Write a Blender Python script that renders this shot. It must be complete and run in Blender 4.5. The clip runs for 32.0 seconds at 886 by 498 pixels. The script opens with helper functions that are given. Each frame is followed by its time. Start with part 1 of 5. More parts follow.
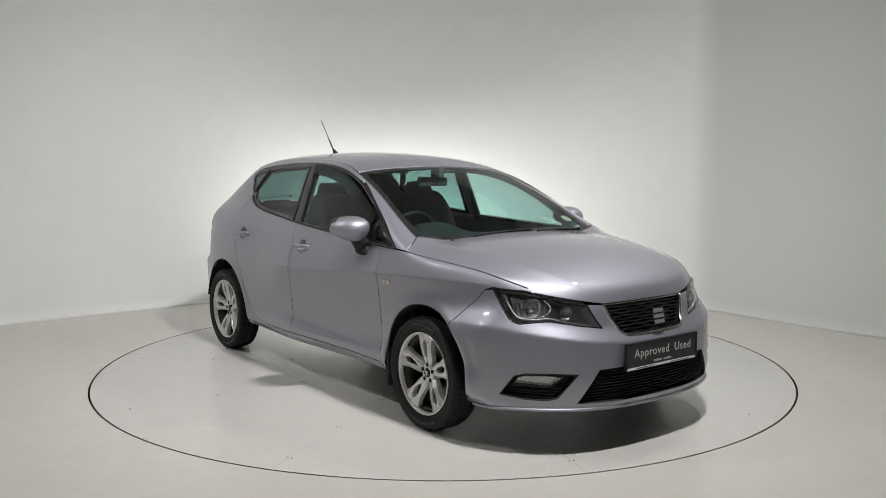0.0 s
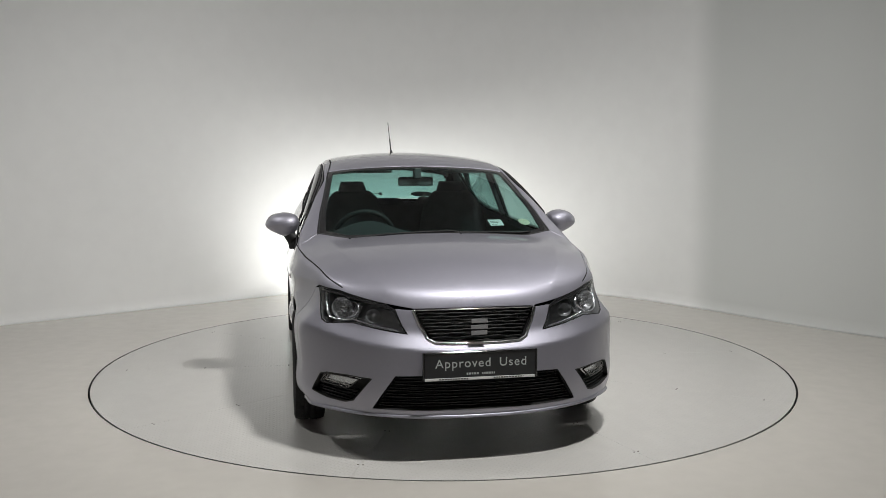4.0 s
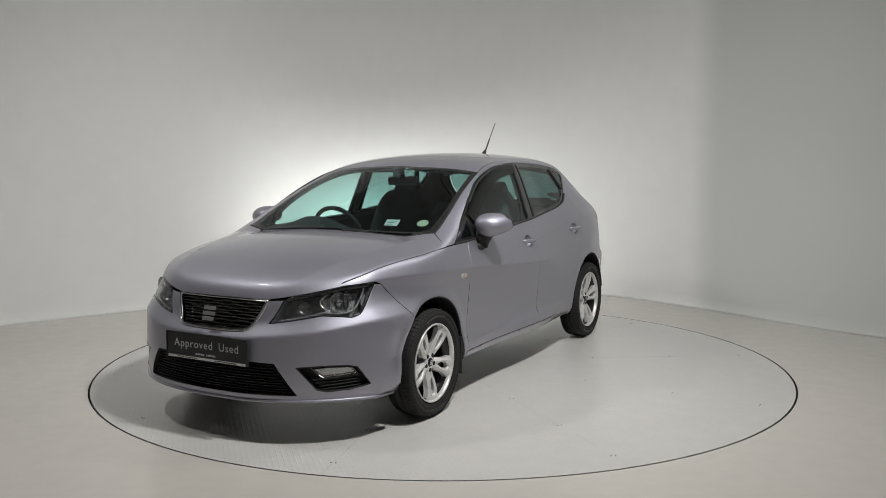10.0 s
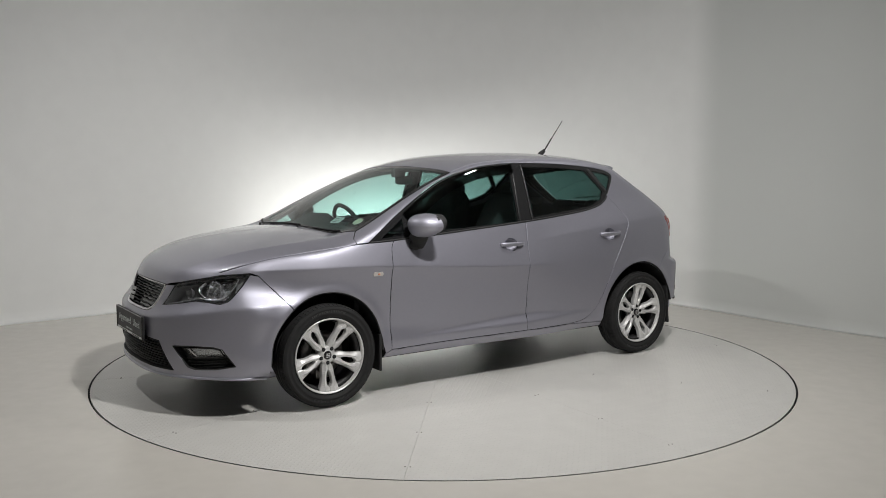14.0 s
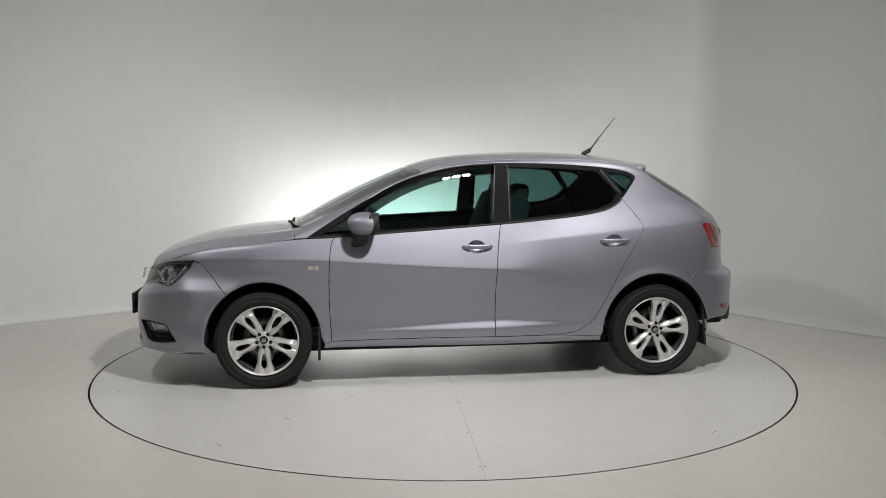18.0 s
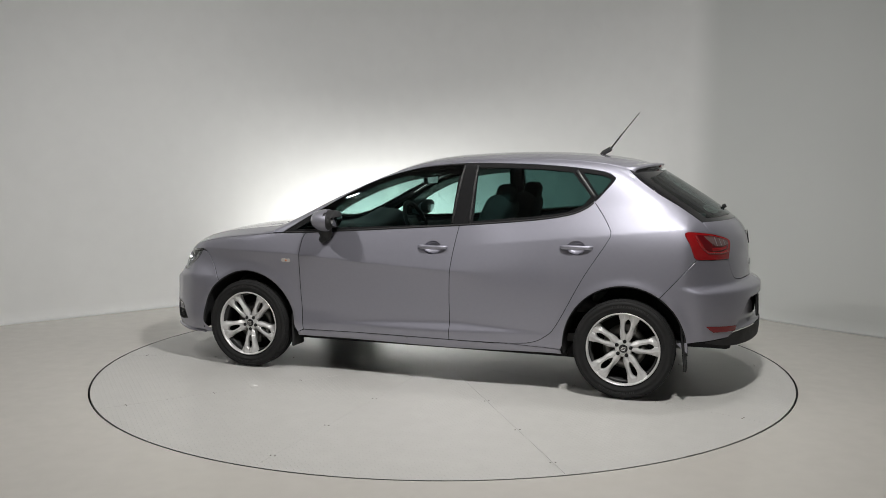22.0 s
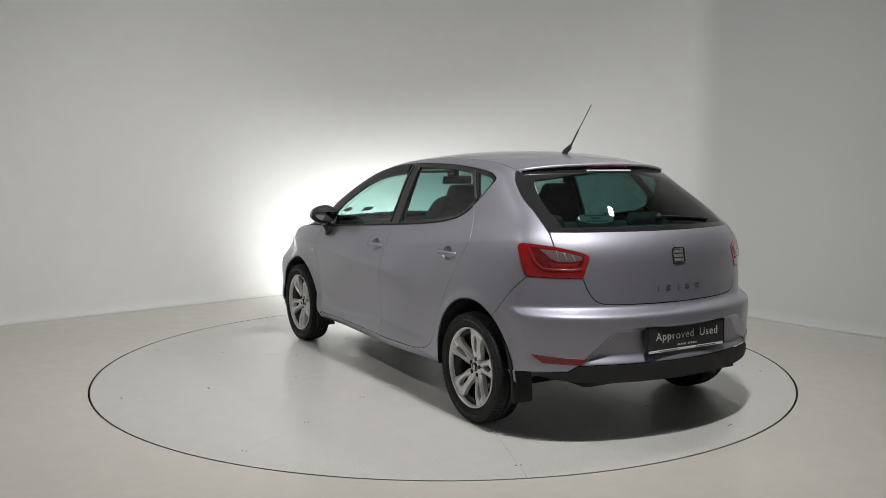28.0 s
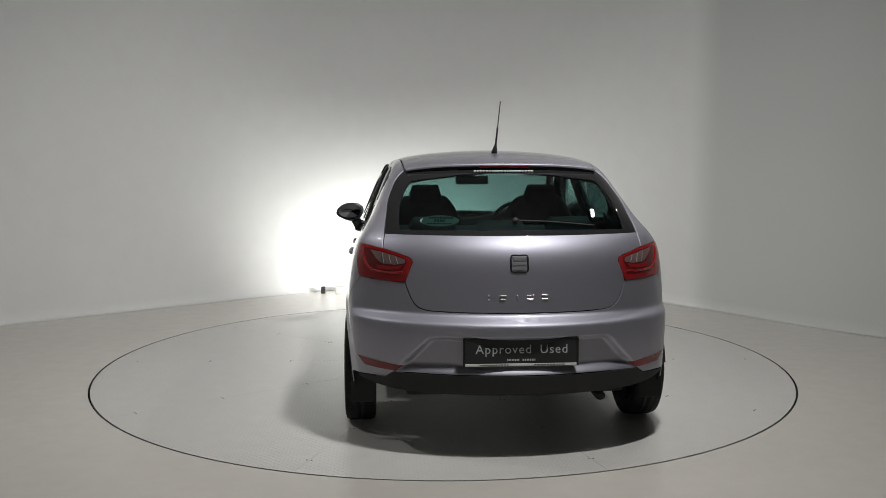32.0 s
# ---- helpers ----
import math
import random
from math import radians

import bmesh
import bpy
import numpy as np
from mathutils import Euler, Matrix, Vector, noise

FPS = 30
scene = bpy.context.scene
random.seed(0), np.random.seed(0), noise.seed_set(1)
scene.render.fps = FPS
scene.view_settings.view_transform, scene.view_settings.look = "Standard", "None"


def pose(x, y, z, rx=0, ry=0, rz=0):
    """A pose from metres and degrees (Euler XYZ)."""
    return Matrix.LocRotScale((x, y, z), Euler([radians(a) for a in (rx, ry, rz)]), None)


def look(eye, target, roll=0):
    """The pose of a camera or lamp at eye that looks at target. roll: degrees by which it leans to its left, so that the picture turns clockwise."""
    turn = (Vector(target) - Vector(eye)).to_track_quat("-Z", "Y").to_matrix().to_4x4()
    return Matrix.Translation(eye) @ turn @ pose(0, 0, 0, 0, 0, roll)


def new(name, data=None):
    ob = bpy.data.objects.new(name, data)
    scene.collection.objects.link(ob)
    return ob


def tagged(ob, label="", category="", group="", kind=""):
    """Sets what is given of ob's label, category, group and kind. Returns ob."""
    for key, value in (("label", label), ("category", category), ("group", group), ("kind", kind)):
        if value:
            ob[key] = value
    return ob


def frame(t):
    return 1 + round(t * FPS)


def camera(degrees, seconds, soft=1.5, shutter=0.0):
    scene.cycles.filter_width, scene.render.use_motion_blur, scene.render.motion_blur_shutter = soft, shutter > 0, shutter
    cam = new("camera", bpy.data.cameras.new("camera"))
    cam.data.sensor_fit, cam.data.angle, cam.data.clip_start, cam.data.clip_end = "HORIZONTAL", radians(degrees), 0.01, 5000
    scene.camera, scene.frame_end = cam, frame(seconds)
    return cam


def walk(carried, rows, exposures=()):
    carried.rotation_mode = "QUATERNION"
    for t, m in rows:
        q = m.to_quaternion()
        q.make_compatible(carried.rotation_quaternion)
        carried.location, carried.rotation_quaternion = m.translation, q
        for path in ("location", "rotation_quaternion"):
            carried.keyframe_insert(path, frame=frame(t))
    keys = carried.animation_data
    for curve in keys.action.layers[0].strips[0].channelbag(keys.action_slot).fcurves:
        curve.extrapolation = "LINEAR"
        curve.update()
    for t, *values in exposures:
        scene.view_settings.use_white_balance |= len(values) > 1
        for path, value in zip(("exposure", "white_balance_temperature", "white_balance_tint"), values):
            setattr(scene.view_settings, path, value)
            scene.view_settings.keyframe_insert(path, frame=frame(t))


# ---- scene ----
from mathutils import geometry

# ---------------- camera ----------------
cam = camera(54.41, 32.0, soft=0.3)
EYE = (0.0, -5.848, 1.361)
STAND = pose(*EYE, 90 - 5.74, 0, 0)
walk(cam, [(0.0, STAND), (32.0, STAND)], [(0.0, 0.28), (6.0, 0.0), (28.0, 0.0), (30.0, -0.05), (31.0, -0.29), (32.0, -0.34)])

# the turntable's angle in degrees at even steps of 2 s
TURNS = [-52.71, -66.03, -79.24, -92.41, -105.58, -118.77, -132.02, -145.33, -158.71, -172.16, -185.66, -199.2, -212.74, -226.24, -239.66, -252.94, -266.01]

CAR_OFF = Vector((-0.063, -0.214, 0.0))

# ---------------- world and lights ----------------
world = bpy.data.worlds.new("world")
scene.world = world
world.use_nodes = True
world.node_tree.nodes["Background"].inputs[0].default_value = (0.78, 0.8, 0.82, 1)
world.node_tree.nodes["Background"].inputs[1].default_value = 0.05


def area(name, m, sx, sy, power, color=(1, 1, 1), spread=180):
    d = bpy.data.lights.new(name, "AREA")
    d.shape, d.size, d.size_y, d.energy, d.color = "RECTANGLE", sx, sy, power, color
    d.spread = radians(spread)
    ob = new(name, d)
    ob.matrix_world = m
    return ob


CEIL = 4.3
# banks of three small LED floodlights: place, aim, watts, cone
BANKS = [((2.2, -0.2, 3.95), (-0.1, -0.4, 0.2), 12, 120), ((1.0, -2.7, 4.0), (-0.9, 0.5, 0.4), 102, 150), ((-3.0, -1.3, 3.9), (0.0, 0.0, 0.3), 19, 130)]
for eye, aim, watts, cone in BANKS:
    for k in (-1, 0, 1):
        area("bank_light", look(eye, aim) @ pose(k * 0.125, 0, -0.04), 0.075, 0.075, watts / 3, (1.0, 0.985, 0.96), cone)
# the floodlight behind the car shines on the wall
FLOOD = (-0.50, 2.52, 0.16)
area("floodlight_light", look(FLOOD, (-0.55, 3.5, 0.75)) @ pose(0, 0, -0.06), 0.55, 0.16, 42, (1.0, 1.0, 0.97))

# ---------------- materials ----------------
def mat(name, color, rough=0.5, metal=0.0, coat=0.0, grain=0.0, scale=40.0, bump=0.0, rvar=0.6, ior=1.5):
    m = bpy.data.materials.new(name)
    m.use_nodes = True
    nt = m.node_tree
    b = nt.nodes["Principled BSDF"]
    b.inputs["Base Color"].default_value = (*color, 1)
    b.inputs["Roughness"].default_value = rough
    b.inputs["Metallic"].default_value = metal
    b.inputs["Coat Weight"].default_value = coat
    b.inputs["Coat Roughness"].default_value = 0.03
    b.inputs["IOR"].default_value = ior
    tc = nt.nodes.new("ShaderNodeTexCoord")
    if grain:
        n = nt.nodes.new("ShaderNodeTexNoise")
        n.inputs["Scale"].default_value = scale
        n.inputs["Detail"].default_value = 6
        nt.links.new(tc.outputs["Object"], n.inputs["Vector"])
        n2 = nt.nodes.new("ShaderNodeTexNoise")
        n2.inputs["Scale"].default_value = scale / 18
        n2.inputs["Detail"].default_value = 3
        nt.links.new(tc.outputs["Object"], n2.inputs["Vector"])
        add = nt.nodes.new("ShaderNodeMath")
        nt.links.new(n.outputs["Fac"], add.inputs[0])
        nt.links.new(n2.outputs["Fac"], add.inputs[1])
        mr = nt.nodes.new("ShaderNodeMapRange")
        mr.inputs["From Min"].default_value, mr.inputs["From Max"].default_value = 0.7, 1.3
        mr.inputs["To Min"].default_value, mr.inputs["To Max"].default_value = 1 - grain, 1 + grain
        nt.links.new(add.outputs[0], mr.inputs["Value"])
        mx = nt.nodes.new("ShaderNodeVectorMath")
        mx.operation = "SCALE"
        mx.inputs[0].default_value = color
        nt.links.new(mr.outputs[0], mx.inputs["Scale"])
        nt.links.new(mx.outputs[0], b.inputs["Base Color"])
        rr = nt.nodes.new("ShaderNodeMapRange")
        rr.inputs["From Min"].default_value, rr.inputs["From Max"].default_value = 0.7, 1.3
        rr.inputs["To Min"].default_value, rr.inputs["To Max"].default_value = max(0, rough - grain * rvar), min(1, rough + grain * rvar)
        nt.links.new(add.outputs[0], rr.inputs["Value"])
        nt.links.new(rr.outputs[0], b.inputs["Roughness"])
        if bump:
            bp = nt.nodes.new("ShaderNodeBump")
            bp.inputs["Strength"].default_value = bump
            bp.inputs["Distance"].default_value = 0.002
            nt.links.new(n.outputs["Fac"], bp.inputs["Height"])
            nt.links.new(bp.outputs[0], b.inputs["Normal"])
    return m


def pane(name, tint, gloss_rough=0.0):
    m = bpy.data.materials.new(name)
    m.use_nodes = True
    nt = m.node_tree
    nt.nodes.remove(nt.nodes["Principled BSDF"])
    out = nt.nodes["Material Output"]
    tr = nt.nodes.new("ShaderNodeBsdfTransparent")
    tr.inputs[0].default_value = (*tint, 1)
    gl = nt.nodes.new("ShaderNodeBsdfGlossy")
    gl.inputs["Roughness"].default_value = gloss_rough
    lw = nt.nodes.new("ShaderNodeLayerWeight")
    lw.inputs["Blend"].default_value = 0.5
    pw = nt.nodes.new("ShaderNodeMath")
    pw.operation = "POWER"
    pw.inputs[1].default_value = 5.0
    nt.links.new(lw.outputs["Facing"], pw.inputs[0])
    fr = nt.nodes.new("ShaderNodeMath")
    fr.operation = "MULTIPLY_ADD"
    fr.inputs[1].default_value, fr.inputs[2].default_value = 0.90, 0.08
    nt.links.new(pw.outputs[0], fr.inputs[0])
    mx = nt.nodes.new("ShaderNodeMixShader")
    nt.links.new(fr.outputs[0], mx.inputs[0])
    nt.links.new(tr.outputs[0], mx.inputs[1])
    nt.links.new(gl.outputs[0], mx.inputs[2])
    nt.links.new(mx.outputs[0], out.inputs[0])
    return m


def glow(name, color, strength):
    m = bpy.data.materials.new(name)
    m.use_nodes = True
    b = m.node_tree.nodes["Principled BSDF"]
    b.inputs["Emission Color"].default_value = (*color, 1)
    b.inputs["Emission Strength"].default_value = strength
    return m


M_PAINT = mat("silver_lilac_paint", (0.350, 0.346, 0.403), 0.51, 0.78, 1.0, 0.02, 900.0)
M_BLACK = mat("black_plastic", (0.024, 0.024, 0.025), 0.65, grain=0.2, scale=300, bump=0.1)
M_GLOSSBLACK = mat("gloss_black", (0.018, 0.018, 0.019), 0.05, coat=0.3)
M_RUBBER = mat("tyre_rubber", (0.017, 0.017, 0.0175), 0.75, grain=0.25, scale=120, bump=0.15)
for m_dull in (M_RUBBER, M_BLACK):
    m_dull.node_tree.nodes["Principled BSDF"].inputs["Specular IOR Level"].default_value = 0.35
M_SMOKE = mat("smoked_red_lens", (0.11, 0.005, 0.008), 0.08, coat=1.0)
M_DARK = mat("dark_liner", (0.010, 0.010, 0.011), 0.8, grain=0.2, scale=120)
M_RIM = mat("alloy_silver", (0.72, 0.715, 0.71), 0.34, 0.4, 0.5, 0.05, 400)
M_CHROME = mat("chrome", (0.75, 0.75, 0.77), 0.09, 1.0)
# mirror glass darkened: the dark surroundings it reflects are put into its colour
M_MIRROR = mat("darkened_mirror", (0.32, 0.33, 0.35), 0.03, 1.0)
# the wheel's alloy darkened; shade behind the spokes is in this colour
M_BARREL = mat("shaded_barrel_alloy", (0.055, 0.055, 0.056), 0.5, 0.4)
M_GREYMETAL = mat("brake_steel", (0.25, 0.24, 0.23), 0.4, 0.9, grain=0.2, scale=80)
M_RED = mat("red_lens", (0.27, 0.009, 0.011), 0.1, coat=1.0)
M_REFL = mat("red_reflector", (0.18, 0.009, 0.013), 0.25, coat=0.6)
M_CLOTH = mat("seat_cloth", (0.10, 0.10, 0.103), 0.85, grain=0.3, scale=250, bump=0.3)
M_TRIM = mat("interior_trim", (0.12, 0.12, 0.122), 0.6, grain=0.2, scale=200, bump=0.1)
M_DASH = mat("dashboard_plastic", (0.035, 0.036, 0.038), 0.6, grain=0.2, scale=200, bump=0.1)
M_HEADLINER = mat("headliner", (0.34, 0.335, 0.32), 0.9, grain=0.1, scale=200)
M_GLASS = pane("tinted_glass", (0.55, 0.72, 0.69))
M_VISOR = pane("smoked_visor", (0.07, 0.07, 0.07))
M_REARGLASS = pane("dark_tinted_glass", (0.24, 0.37, 0.355))
M_CLEAR = pane("clear_lens", (0.9, 0.92, 0.93))
M_WHITE = mat("white_print", (0.75, 0.77, 0.76), 0.5, grain=0.04, scale=60)
M_PLATE = mat("black_plate", (0.020, 0.021, 0.023), 0.5, grain=0.1, scale=200)
M_LETTER = mat("grey_lettering", (0.52, 0.56, 0.55), 0.4)
M_AMBER = mat("amber_bulb", (0.62, 0.25, 0.12), 0.3, coat=0.6)


def floor_mat(name, color, rough, tread):
    """Painted floor with scuffs; the tread plate adds a relief of crossed raised bars."""
    m = mat(name, color, rough, grain=0.035, scale=9.0, rvar=0.3)
    nt = m.node_tree
    b = nt.nodes["Principled BSDF"]
    b.inputs["Specular IOR Level"].default_value = 0.5
    if not tread:
        return m
    tc = nt.nodes.new("ShaderNodeTexCoord")
    sp = nt.nodes.new("ShaderNodeSeparateXYZ")
    nt.links.new(tc.outputs["Object"], sp.inputs[0])

    def op(kind, a, b=None, c=None):
        n = nt.nodes.new("ShaderNodeMath")
        n.operation = kind
        for k, v in enumerate((a, b, c)):
            if v is None:
                continue
            if isinstance(v, (int, float)):
                n.inputs[k].default_value = v
            else:
                nt.links.new(v, n.inputs[k])
        return n.outputs[0]

    # staggered lens-shaped bars, each square of the net turned against the next
    cell = 1 / 0.026
    u = op("MULTIPLY", op("ADD", sp.outputs[0], sp.outputs[1]), cell * 0.7071)
    v = op("MULTIPLY", op("SUBTRACT", sp.outputs[0], sp.outputs[1]), cell * 0.7071)
    fu, fv = op("SUBTRACT", op("FRACT", u), 0.5), op("SUBTRACT", op("FRACT", v), 0.5)
    odd = op("FLOORED_MODULO", op("ADD", op("FLOOR", u), op("FLOOR", v)), 2.0)
    su, sv = op("MULTIPLY", fu, fu), op("MULTIPLY", fv, fv)
    d0 = op("MULTIPLY_ADD", su, 4.5, op("MULTIPLY", sv, 30.0))
    d1 = op("MULTIPLY_ADD", sv, 4.5, op("MULTIPLY", su, 30.0))
    dist = op("MULTIPLY_ADD", odd, op("SUBTRACT", d1, d0), d0)
    mu = nt.nodes.new("ShaderNodeMath")
    mu.operation = "MAXIMUM"
    mu.inputs[1].default_value = 0.0
    nt.links.new(op("SUBTRACT", 1.0, dist), mu.inputs[0])
    bp = nt.nodes.new("ShaderNodeBump")
    bp.inputs["Strength"].default_value = 1.0
    bp.inputs["Distance"].default_value = 0.0040
    nt.links.new(mu.outputs[0], bp.inputs["Height"])
    nt.links.new(bp.outputs[0], b.inputs["Coat Normal"])
    fine = nt.nodes.new("ShaderNodeBump")
    fine.inputs["Strength"].default_value = 0.35
    fine.inputs["Distance"].default_value = 0.0022
    nt.links.new(mu.outputs[0], fine.inputs["Height"])
    nt.links.new(fine.outputs[0], b.inputs["Normal"])
    b.inputs["Coat Weight"].default_value = 0.28
    b.inputs["Coat Roughness"].default_value = 0.16
    return m


M_FLOOR = floor_mat("cream_floor_paint", (0.60, 0.575, 0.53), 0.26, False)
M_TABLE = floor_mat("turntable_paint", (0.60, 0.59, 0.565), 0.34, True)
M_TABLE.node_tree.nodes["Principled BSDF"].inputs["Specular IOR Level"].default_value = 0.15
M_SCREW = mat("steel_screw", (0.12, 0.10, 0.09), 0.5, 0.6)
# pale paint of the added unseen walls, kept bright for bounce
M_UNSEEN = mat("unseen_wall_paint", (0.78, 0.78, 0.77), 0.8, grain=0.04, scale=6.0)
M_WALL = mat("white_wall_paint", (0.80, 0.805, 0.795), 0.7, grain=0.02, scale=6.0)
M_CEIL = mat("grey_ceiling", (0.20, 0.20, 0.20), 0.9, grain=0.05, scale=8)
M_GAP = mat("dark_joint", (0.012, 0.012, 0.012), 0.8)
M_LAMP = glow("lamp_diffuser", (1, 0.99, 0.97), 20)
M_FLOOD = glow("flood_diffuser", (1, 1, 0.98), 12)
M_GREYBOX = mat("grey_box_metal", (0.35, 0.34, 0.33), 0.5, grain=0.1)
M_TAILWHITE = mat("reversing_lens", (0.20, 0.13, 0.128), 0.15, 0.3, coat=1.0)
M_CLEARSIDE = mat("pale_lens", (0.55, 0.52, 0.50), 0.15, coat=1.0)
M_GREYTRIM = mat("dark_grey_trim", (0.03, 0.03, 0.031), 0.3, grain=0.1, scale=200)
M_SLAT = mat("slat_black", (0.016, 0.016, 0.017), 0.42)
M_CREAM = mat("cream_paper", (0.62, 0.58, 0.45), 0.6, grain=0.25, scale=120)
M_MINT = mat("pale_mint_print", (0.2, 0.27, 0.25), 0.5, grain=0.05, scale=60)
# greyer side wall, part of its shade in the colour, blended over a hand's width
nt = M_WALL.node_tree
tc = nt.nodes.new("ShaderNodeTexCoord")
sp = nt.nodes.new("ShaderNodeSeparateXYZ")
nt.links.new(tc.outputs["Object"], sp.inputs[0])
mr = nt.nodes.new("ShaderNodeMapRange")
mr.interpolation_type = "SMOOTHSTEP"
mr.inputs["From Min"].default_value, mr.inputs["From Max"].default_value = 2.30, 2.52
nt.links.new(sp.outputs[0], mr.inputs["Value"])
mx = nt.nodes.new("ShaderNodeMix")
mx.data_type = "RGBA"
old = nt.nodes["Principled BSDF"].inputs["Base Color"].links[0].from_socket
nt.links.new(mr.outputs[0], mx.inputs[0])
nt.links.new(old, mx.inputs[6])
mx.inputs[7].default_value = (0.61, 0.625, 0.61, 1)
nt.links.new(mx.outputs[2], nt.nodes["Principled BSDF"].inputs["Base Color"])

# ---------------- mesh helpers ----------------
def mesh_ob(name, verts, faces, material, parent=None, label="", normals=None, smooth=True):
    me = bpy.data.meshes.new(name)
    me.from_pydata([tuple(map(float, v)) for v in verts], [], [tuple(map(int, f)) for f in faces])
    me.materials.append(material)
    if smooth:
        me.shade_smooth()
    if normals is not None:
        me.normals_split_custom_set_from_vertices([tuple(map(float, n)) for n in normals])
    ob = new(name, me)
    if parent is not None:
        ob.parent = parent
    if label:
        ob["label"] = label
    return ob


def part(name, bm, material, parent, label="", smooth=False):
    me = bpy.data.meshes.new(name)
    bm.to_mesh(me)
    bm.free()
    me.materials.append(material)
    if smooth:
        me.shade_smooth()
    ob = new(name, me)
    ob.parent = parent
    if label:
        ob["label"] = label
    return ob


def box(x0, x1, y0, y1, z0, z1, bevel=0.0, seg=2):
    bm = bmesh.new()
    bmesh.ops.create_cube(bm, size=1)
    bmesh.ops.scale(bm, vec=(x1 - x0, y1 - y0, z1 - z0), verts=bm.verts)
    bmesh.ops.translate(bm, vec=((x0 + x1) / 2, (y0 + y1) / 2, (z0 + z1) / 2), verts=bm.verts)
    if bevel:
        bmesh.ops.bevel(bm, geom=bm.edges, offset=bevel, segments=seg, affect="EDGES", profile=0.6)
    return bm


def catmull(pts, n=8, closed=False):
    """A smooth line through points of any dimension."""
    p = np.asarray(pts, float)
    k = len(p)
    out = []
    for i in range(k if closed else k - 1):
        if closed:
            a, b, c, d = p[(i - 1) % k], p[i], p[(i + 1) % k], p[(i + 2) % k]
        else:
            a, b, c, d = p[max(i - 1, 0)], p[i], p[i + 1], p[min(i + 2, k - 1)]
        for j in range(n):
            t = j / n
            out.append(0.5 * ((2 * b) + (c - a) * t + (2 * a - 5 * b + 4 * c - d) * t * t + (3 * b - a - 3 * c + d) * t ** 3))
    if not closed:
        out.append(p[-1])
    return np.array(out)


def tube(path, rx, ry=None, n=8, closed=False, normals=None):
    """A bar along a path, of oval section."""
    ry = ry or rx
    p = np.asarray(path, float)
    k = len(p)
    t = np.gradient(p, axis=0) if not closed else np.roll(p, -1, 0) - np.roll(p, 1, 0)
    t /= np.linalg.norm(t, axis=1)[:, None] + 1e-12
    up = np.tile(np.array([0.0, 0.0, 1.0]), (k, 1)) if normals is None else np.asarray(normals, float)
    s = np.cross(t, up)
    ln = np.linalg.norm(s, axis=1)
    s[ln < 1e-4] = (1, 0, 0)
    s /= np.linalg.norm(s, axis=1)[:, None]
    u = np.cross(s, t)
    verts, faces = [], []
    for i in range(k):
        for j in range(n):
            a = 2 * math.pi * (j + 0.5) / n
            verts.append(p[i] + s[i] * rx * math.cos(a) + u[i] * ry * math.sin(a))
    for i in range(k if closed else k - 1):
        for j in range(n):
            q = (i + 1) % k
            faces.append((i * n + j, i * n + (j + 1) % n, q * n + (j + 1) % n, q * n + j))
    if not closed:
        faces += [tuple(range(n))[::-1], tuple((k - 1) * n + j for j in range(n))]
    return verts, faces


def revolve(profile, n=64):
    """Turn a closed (r, y) profile about the y axis."""
    verts, faces = [], []
    m = len(profile)
    for i in range(n):
        a = 2 * math.pi * i / n
        for r, y in profile:
            verts.append((r * math.cos(a), y, r * math.sin(a)))
    for i in range(n):
        for j in range(m):
            q, w = (i + 1) % n, (j + 1) % m
            faces.append((i * m + j, i * m + w, q * m + w, q * m + j))
    return verts, faces


# ---------------- the room ----------------
RING = 2.264
def ring_sheet(name, r0, r1, z, material, n=180, outer=None):
    verts, faces = [], []
    for i in range(n):
        a = 2 * math.pi * i / n
        verts.append((r0 * math.cos(a), r0 * math.sin(a), z))
        verts.append((r1 * math.cos(a), r1 * math.sin(a), z) if outer is None else (*outer(a), z))
    for i in range(n):
        q = (i + 1) % n
        faces.append((2 * i, 2 * i + 1, 2 * q + 1, 2 * q))
    return mesh_ob(name, verts, faces, material, smooth=False)


def square(a):
    c, s = math.cos(a), math.sin(a)
    k = 9.0 / max(abs(c), abs(s))
    return (c * k, s * k)


floor = tagged(ring_sheet("floor", RING + 0.007, 0, 0.0, M_FLOOR, outer=square), "cream painted studio floor, smooth and slightly glossy", "floor", kind="structure")

# the curved studio wall, drawn along its foot
FOOT = [(-7.2, -1.6), (-5.4, -0.1), (-3.72, 1.31), (-3.05, 1.86), (-2.33, 2.46), (-1.34, 3.22), (-0.15, 3.52), (1.02, 3.34), (1.83, 2.86), (2.45, 2.12), (3.08, 1.22), (3.5, 0.74), (5.2, -1.1), (7.4, -3.4)]
foot = catmull(FOOT, 10)


def wall_band(name, foot, z0, z1, cove, material):
    verts, faces = [], []
    t = np.gradient(foot, axis=0)
    t /= np.linalg.norm(t, axis=1)[:, None]
    nrm = np.stack([t[:, 1], -t[:, 0]], 1)
    prof = [(0.0, z1), (0.0, z0 + 0.10), (0.012, z0 + 0.045), (0.03, z0 + 0.015), (0.055, z0)] if cove else [(0.0, z1), (0.0, z0)]
    prof = [(-0.15, z1)] + prof + [(-0.15, z0)]
    m = len(prof)
    for i in range(len(foot)):
        for d, z in prof:
            verts.append((*(foot[i] + nrm[i] * d), z))
    for i in range(len(foot) - 1):
        for j in range(m):
            w = (j + 1) % m
            faces.append((i * m + j, (i + 1) * m + j, (i + 1) * m + w, i * m + w))
    return mesh_ob(name, verts, faces, material)


